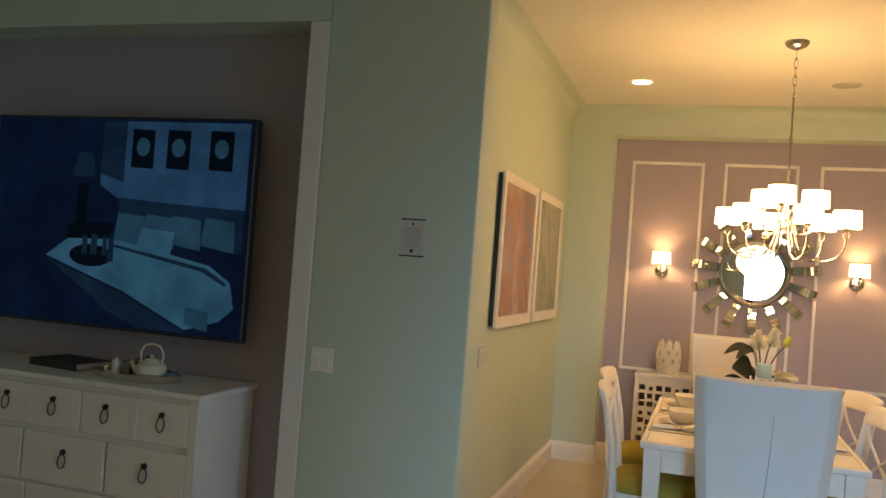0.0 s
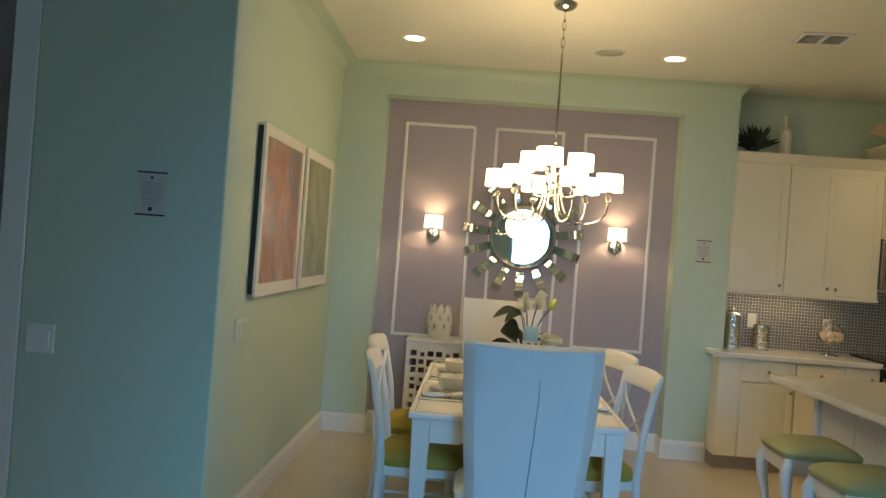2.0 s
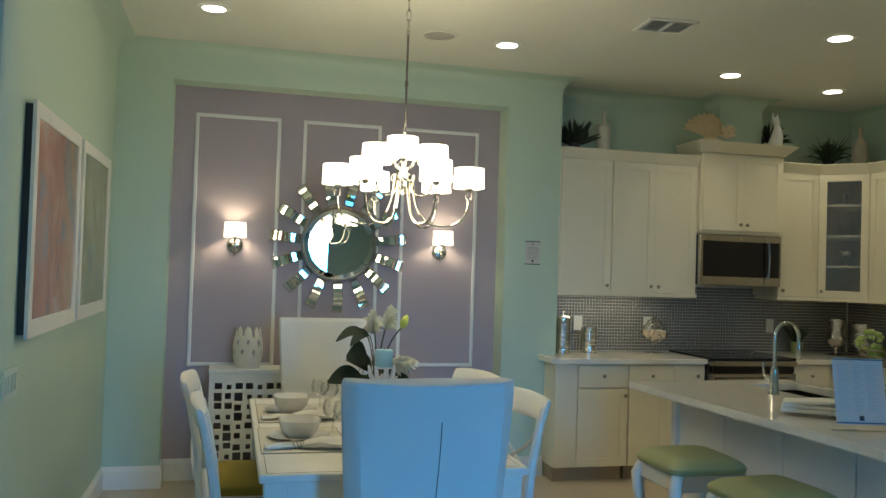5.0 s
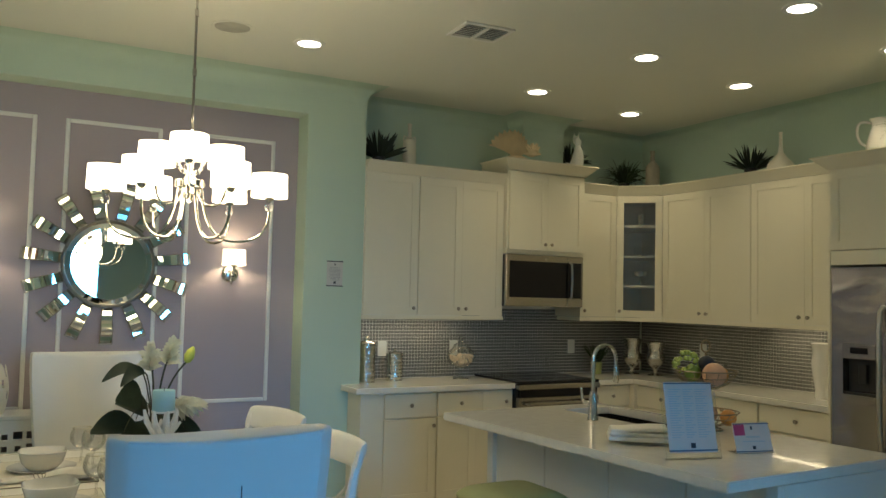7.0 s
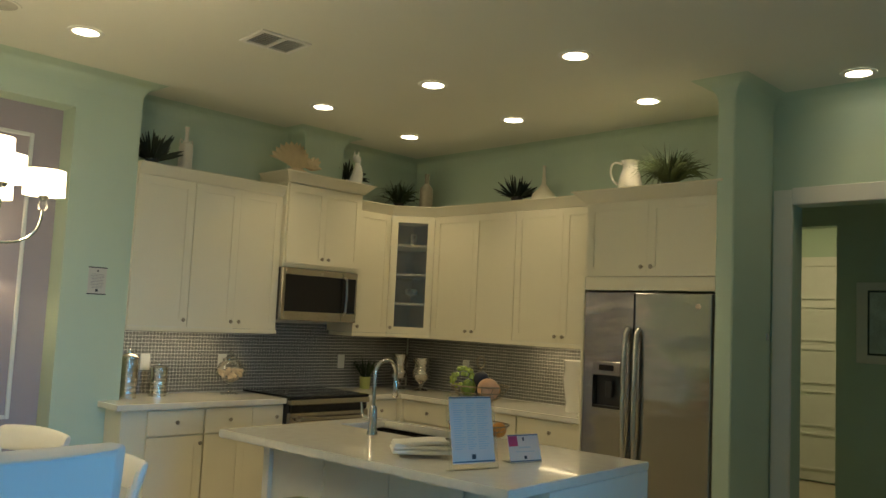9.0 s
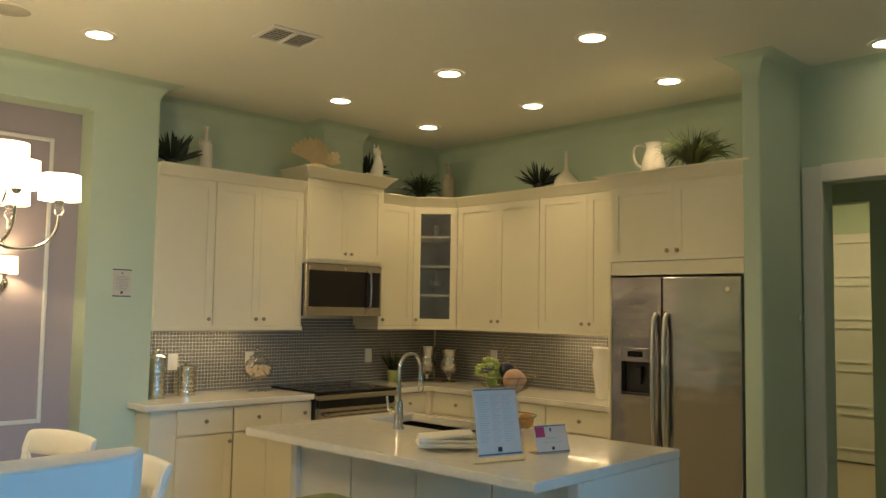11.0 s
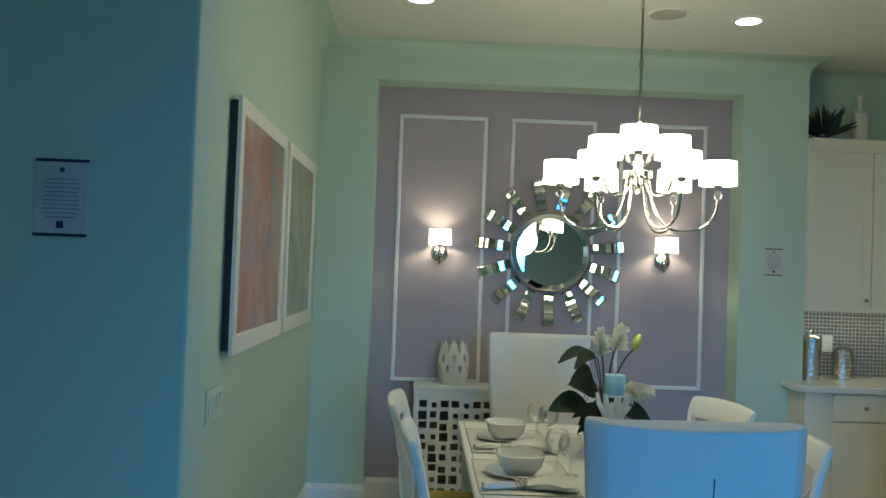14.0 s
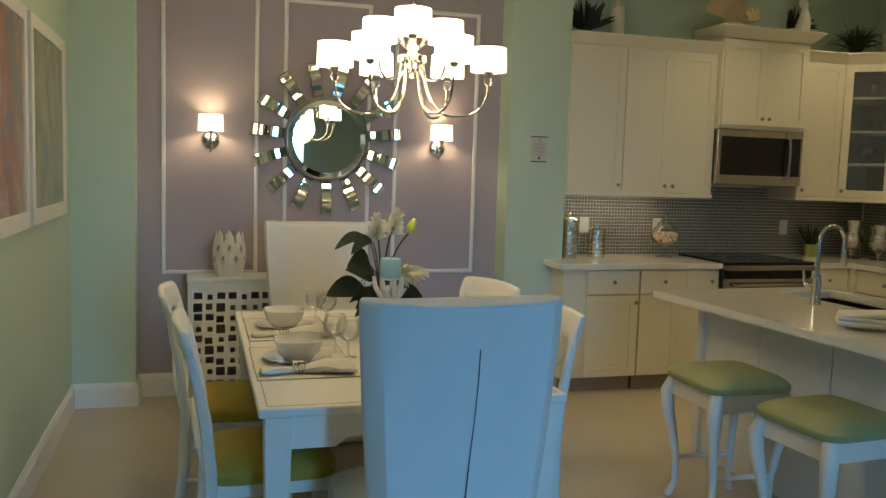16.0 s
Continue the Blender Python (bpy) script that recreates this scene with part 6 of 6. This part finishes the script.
ORANGE = material("orange_peel", (0.62, 0.27, 0.06), 0.45, vary=0.1, fine=300, bump=0.4)
PEACH = material("peach_skin", (0.62, 0.36, 0.22), 0.5, vary=0.2, scale=12)
GREENA = material("green_apple", (0.16, 0.24, 0.04), 0.35, vary=0.2)
PLUM = material("plum_skin", (0.03, 0.03, 0.045), 0.4, vary=0.2)
bx, by, bz = 3.20, 4.28, CT
for dx, dy, dz, r, mat, nm, lb in ((-0.02, -0.075, 0.275, 0.058, PEACH, "melon", "peach-coloured melon in the upper basket"), (0.075, -0.02, 0.265, 0.045, ORANGE, "orange", "ripe orange in the upper basket"),
                                   (-0.055, 0.035, 0.275, 0.043, GREENA, "apple", "green apple in the upper basket"), (0.05, 0.07, 0.275, 0.045, PLUM, "plum", "dark plum in the upper basket"),
                                   (0.0, -0.005, 0.325, 0.04, PLUM, "plum", "dark plum on top of the fruit"), (-0.09, -0.05, 0.065, 0.04, ORANGE, "orange", "ripe orange in the lower basket"),
                                   (-0.07, 0.09, 0.065, 0.04, ORANGE, "orange", "ripe orange in the lower basket"), (0.06, -0.09, 0.065, 0.04, ORANGE, "orange", "ripe orange in the lower basket"),
                                   (0.08, 0.05, 0.065, 0.042, PEACH, "peach", "pale peach in the lower basket")):
    fruit(nm, bx + dx, by + dy, bz + dz, r, mat, lb)
gp = thing("grapes", 3.15, 4.36, CT + 0.32, "bunch of green grapes on the fruit basket", "grapes")
GRAPE = material("green_grape", (0.42, 0.50, 0.12), 0.25, vary=0.15)
r10 = random.Random(2)
gm = None
for k in range(46):
    a, e = r10.uniform(0, math.tau), r10.uniform(-0.9, 1.5)
    d = Vector((0.06 * math.cos(a) * math.cos(e), 0.07 * math.sin(a) * math.cos(e), 0.055 * math.sin(e)))
    if gm is None:
        gob = part("grape", lathe([(0, -0.013), (0.009, -0.009), (0.0125, 0), (0.009, 0.009), (0, 0.013)], 8), GRAPE, gp, smooth=True)
        gm = gob.data
    else:
        gob = new("grape", gm)
        gob.parent = gp
    gob.location = d
bd = thing("serving_board", 2.735, 4.215, CT, "black serving board with a handle on the island", "board", turn=-38)
bm = box(-0.12, 0.12, -0.06, 0.07, 0.0, 0.014, 0.004, seg=2)
part("board", bm, BLACK, bd)
part("handle", tube([(-0.08, 0.06, 0.008), (-0.07, 0.10, 0.022), (0.0, 0.11, 0.024), (0.07, 0.10, 0.022), (0.08, 0.06, 0.008)], 0.008, 8), BLACK, bd, smooth=True)
tw = thing("folded_towel", 2.61, 4.11, CT + 0.0155, "folded white kitchen towel on the board", "towel", turn=-38)
for k, (w, d, z0, z1) in enumerate(((0.27, 0.18, 0.0, 0.018), (0.26, 0.165, 0.0185, 0.036), (0.25, 0.15, 0.0365, 0.055))):
    bm = box(-w / 2, w / 2, -d / 2, d / 2, z0, z1, 0.008, seg=3)
    bmesh.ops.subdivide_edges(bm, edges=[e for e in bm.edges if e.calc_length() > 0.05], cuts=5, use_grid_fill=True)
    for v in bm.verts:
        v.co.z += 0.006 * math.sin(v.co.x * 24 + k) * math.cos(v.co.y * 20) * (k / 2) + (0.008 * (k == 2) * math.sin(v.co.x * 15))
    part("fold", bm, NAPKIN, tw, smooth=True)

# ---- living room ----
tv = thing("television", -2.69, 3.30, 1.665, "large wall-mounted flat television showing a bedroom picture", "television")
part("case", box(-0.835, 0.835, -0.035, 0.015, -0.57, 0.57, 0.004), BLACK, tv)
part("wall_mount", box(-0.25, 0.25, 0.015, 0.138, -0.2, 0.2), BLACK, tv)


def lit(name, color):
    m = material(name, (0.004, 0.005, 0.007), 0.12, vary=0.55, scale=3.2, fine=9, bump=0.0, glow=1.0, glow_color=tuple(0.38 * c for c in color), glow_vary=True)
    m.node_tree.nodes["Principled BSDF"].inputs["Specular IOR Level"].default_value = 0.05
    return m


scr = part("screen", box(-0.82, 0.82, -0.037, -0.035, -0.553, 0.557), lit("screen_navy", (0.0, 0.010, 0.05)), tv, "dark blue lit screen")


def screen_shape(name, points, mat, layer):
    bm = bmesh.new()
    y = -0.037 - 0.0012 * layer
    face = bm.faces.new([bm.verts.new((x, y, z)) for x, z in points])
    out = bmesh.ops.extrude_face_region(bm, geom=[face])
    bmesh.ops.translate(bm, vec=(0, 0.001, 0), verts=[v for v in out["geom"] if isinstance(v, bmesh.types.BMVert)])
    part(name, bm, mat, scr)


SKYB, MIDB, BEDB, PILB, DIMB = lit("screen_blue", (0.0, 0.085, 0.26)), lit("screen_mid", (0.0, 0.026, 0.08)), lit("screen_bed", (0.0, 0.15, 0.36)), lit("screen_pillow", (0.0, 0.08, 0.20)), lit("screen_dark", (0.0, 0.004, 0.014))
screen_shape("picture_wall", [(0.02, 0.13), (0.80, 0.10), (0.80, 0.545), (-0.10, 0.545), (-0.10, 0.2)], SKYB, 1)
screen_shape("picture_headboard", [(0.03, -0.02), (0.80, -0.12), (0.80, 0.095), (0.03, 0.135)], MIDB, 2)
for k, x in enumerate((0.16, 0.38, 0.64)):
    screen_shape("picture_frame", [(x - 0.07, 0.30), (x + 0.07, 0.295), (x + 0.07, 0.50), (x - 0.07, 0.505)], DIMB, 3)
    screen_shape("picture_disc", [(x + 0.042 * math.cos(a), 0.41 + 0.05 * math.sin(a)) for a in (q * math.tau / 14 for q in range(14))], PILB, 4)
screen_shape("picture_bed", [(-0.42, -0.20), (-0.28, -0.10), (0.05, -0.09), (0.62, -0.19), (0.75, -0.27), (0.78, -0.40), (0.70, -0.47), (0.50, -0.53), (0.10, -0.36)], BEDB, 5)
for x in (0.12, 0.30, 0.46, 0.66):
    screen_shape("picture_pillow", [(x - 0.10, -0.09), (x + 0.10, -0.12), (x + 0.09, 0.04), (x - 0.08, 0.055)], PILB, 6)
screen_shape("picture_pillow", [(0.16, -0.14), (0.38, -0.16), (0.40, -0.03), (0.20, -0.02)], BEDB, 7)
screen_shape("picture_tray", [(-0.12 + 0.14 * math.cos(a), -0.185 + 0.06 * math.sin(a)) for a in (q * math.tau / 18 for q in range(18))], DIMB, 8)
screen_shape("picture_lamp", [(-0.29, 0.24), (-0.13, 0.24), (-0.16, 0.37), (-0.25, 0.37)], MIDB, 3)
screen_shape("picture_lamp_foot", [(-0.24, -0.02), (-0.18, -0.02), (-0.17, 0.2), (-0.24, 0.2)], DIMB, 3)
screen_shape("picture_curtain", [(-0.10, 0.545), (-0.10, 0.26), (0.05, 0.22), (0.05, 0.545)], MIDB, 2)
screen_shape("picture_bed_side", [(-0.42, -0.215), (0.10, -0.375), (0.50, -0.545), (0.20, -0.545), (-0.02, -0.46), (-0.10, -0.40)], MIDB, 2)
screen_shape("picture_sheet_fold", [(0.02, -0.115), (0.60, -0.205), (0.73, -0.275), (0.72, -0.29), (0.58, -0.225), (0.02, -0.13)], MIDB, 6)
for x, z, w, h in ((-0.16, -0.13, 0.018, 0.05), (-0.10, -0.125, 0.022, 0.055), (-0.03, -0.13, 0.016, 0.05), (0.01, -0.15, 0.02, 0.06)):
    screen_shape("picture_glassware", [(x - w, z - h), (x + w, z - h), (x + w * 0.8, z + h), (x - w * 0.8, z + h)], MIDB, 10)
screen_shape("picture_night_table", [(-0.30, -0.12), (-0.02, -0.08), (0.02, 0.0), (-0.28, -0.02)], DIMB, 3)
screen_shape("picture_mark", [(0.50, -0.50), (0.64, -0.53), (0.64, -0.43), (0.50, -0.41)], PILB, 9)

dr = thing("dresser", -1.845, 2.93, 0, "white painted dresser with ring-pull drawers", "dresser")
part("body", box(-2.2, -0.005, 0.02, 0.50, 0.08, 0.85, 0.003), WHITEW, dr)
part("top", box(-2.22, 0.012, -0.008, 0.505, 0.851, 0.88, 0.005, seg=2), WHITEW, dr)
part("side_frame", box(-0.045, 0.0, 0.0, 0.02, 0.0, 0.85, 0.002), WHITEW, dr)
part("plinth", box(-2.19, -0.02, 0.03, 0.48, 0.0, 0.08), WHITEW, dr)
IRON = material("dark_iron", (0.04, 0.045, 0.055), 0.4, 0.8)


def drawer(u0, u1, v0, v1, pulls, seam=False):
    d = part("drawer", box(u0, u1, 0.0, 0.019, v0, v1, 0.003), WHITEW, dr)
    if seam:
        mid = (u0 + u1) / 2
        part("seam", box(mid - 0.02, mid + 0.02, -0.004, 0.0, v0 + 0.004, v1 - 0.004, 0.001), WHITEW, d)
    for u, v in pulls:
        bm = lathe([(0, 0.016), (0.012, 0.014), (0.014, 0.004), (0.014, 0)], 12)
        bm.transform(pose(u, 0, v, 90, 0, 0))
        part("knob", bm, IRON, d, "dark iron knob", True)
        part("ring_pull", tube([(u + 0.022 * math.sin(a), -0.012 - 0.004 * math.cos(a), v - 0.045 - 0.034 * math.cos(a)) for a in (q * math.tau / 18 for q in range(19))], 0.0032, 6), IRON, d, "dark iron ring", True)


drawer(-0.66, -0.048, 0.625, 0.825, ((-0.515, 0.765), (-0.195, 0.765)), True)
drawer(-1.30, -0.668, 0.625, 0.825, ((-1.12, 0.765), (-0.83, 0.765)), True)
drawer(-1.94, -1.308, 0.625, 0.825, ((-1.78, 0.765), (-1.46, 0.765)), True)
drawer(-0.49, -0.048, 0.35, 0.595, ((-0.27, 0.515),))
drawer(-0.995, -0.505, 0.35, 0.595, ((-0.745, 0.515),))
drawer(-1.94, -1.01, 0.35, 0.595, ((-1.62, 0.515), (-1.28, 0.515)))
drawer(-0.96, -0.048, 0.10, 0.335, ((-0.7, 0.25), (-0.3, 0.25)))
drawer(-1.94, -0.97, 0.10, 0.335, ((-1.7, 0.25), (-1.2, 0.25)))
TP = 0.88
ty = thing("serving_tray", -2.36, 3.14, TP, "oval silver serving tray on the dresser", "tray")
bm = lathe([(0, 0.002), (0.205, 0.002), (0.215, 0.006), (0.222, 0.036), (0.218, 0.036), (0.208, 0.010), (0, 0.008)], 40)
bm.transform(Matrix.Diagonal((1.12, 0.62, 1, 1)))
part("tray_body", bm, CHROME, ty, smooth=True)
tp = thing("teapot", -2.28, 3.14, TP + 0.008, "pale ceramic teapot with a hoop handle", "teapot")
part("body", lathe([(0, 0), (0.06, 0), (0.078, 0.03), (0.07, 0.07), (0.045, 0.088), (0, 0.094)], 24), PLASTER, tp, smooth=True)
part("lid", lathe([(0.044, 0.089), (0.03, 0.1), (0.008, 0.104), (0.011, 0.116), (0, 0.12)], 18), PLASTER, tp, smooth=True)
part("spout", tube([(-0.07, 0, 0.03), (-0.10, 0, 0.045), (-0.125, 0, 0.075)], [0.018, 0.013, 0.008], 8), PLASTER, tp, smooth=True)
part("hoop_handle", tube([(0.06, 0, 0.075), (0.068, 0, 0.13), (0.045, 0, 0.165), (0.0, 0, 0.175), (-0.045, 0, 0.165), (-0.068, 0, 0.13), (-0.06, 0, 0.075)], 0.006, 8), PLASTER, tp, smooth=True)
for x, y, h, r, mat, nm, lb in ((-2.43, 3.15, 0.085, 0.03, DARKSIL, "canister", "small dark metal tin on the tray"), (-2.40, 3.21, 0.095, 0.028, STEEL, "canister", "small steel tin on the tray"),
                               (-2.36, 3.22, 0.10, 0.03, BLACK, "canister", "small black tin on the tray"), (-2.50, 3.15, 0.085, 0.022, CHINA, "cup", "tall white cup on the tray"),
                               (-2.18, 3.17, 0.04, 0.028, material("blue_glaze", (0.16, 0.28, 0.42), 0.3), "cup", "small blue cup on the tray")):
    turned(nm, x, y, TP + 0.008, [(0, 0), (r, 0), (r * 1.02, h * 0.3), (r, h * 0.8), (r * 0.85, h * 0.86), (r * 0.3, h * 0.9), (r * 0.3, h), (0, h)], mat, lb, nm, 18)
bk = thing("book", -2.86, 3.24, TP, "large dark leather book lying on the dresser", "book", turn=-6)
part("cover", box(-0.17, 0.17, -0.12, 0.12, 0.0, 0.004, 0.001), LEATHER, bk)
part("pages", box(-0.165, 0.165, -0.115, 0.115, 0.004, 0.034), PAPER, bk)
part("cover", box(-0.17, 0.17, -0.12, 0.12, 0.0342, 0.038, 0.001), LEATHER, bk)
part("spine", box(-0.17, 0.17, -0.124, -0.1202, 0.0, 0.038, 0.001), LEATHER, bk)
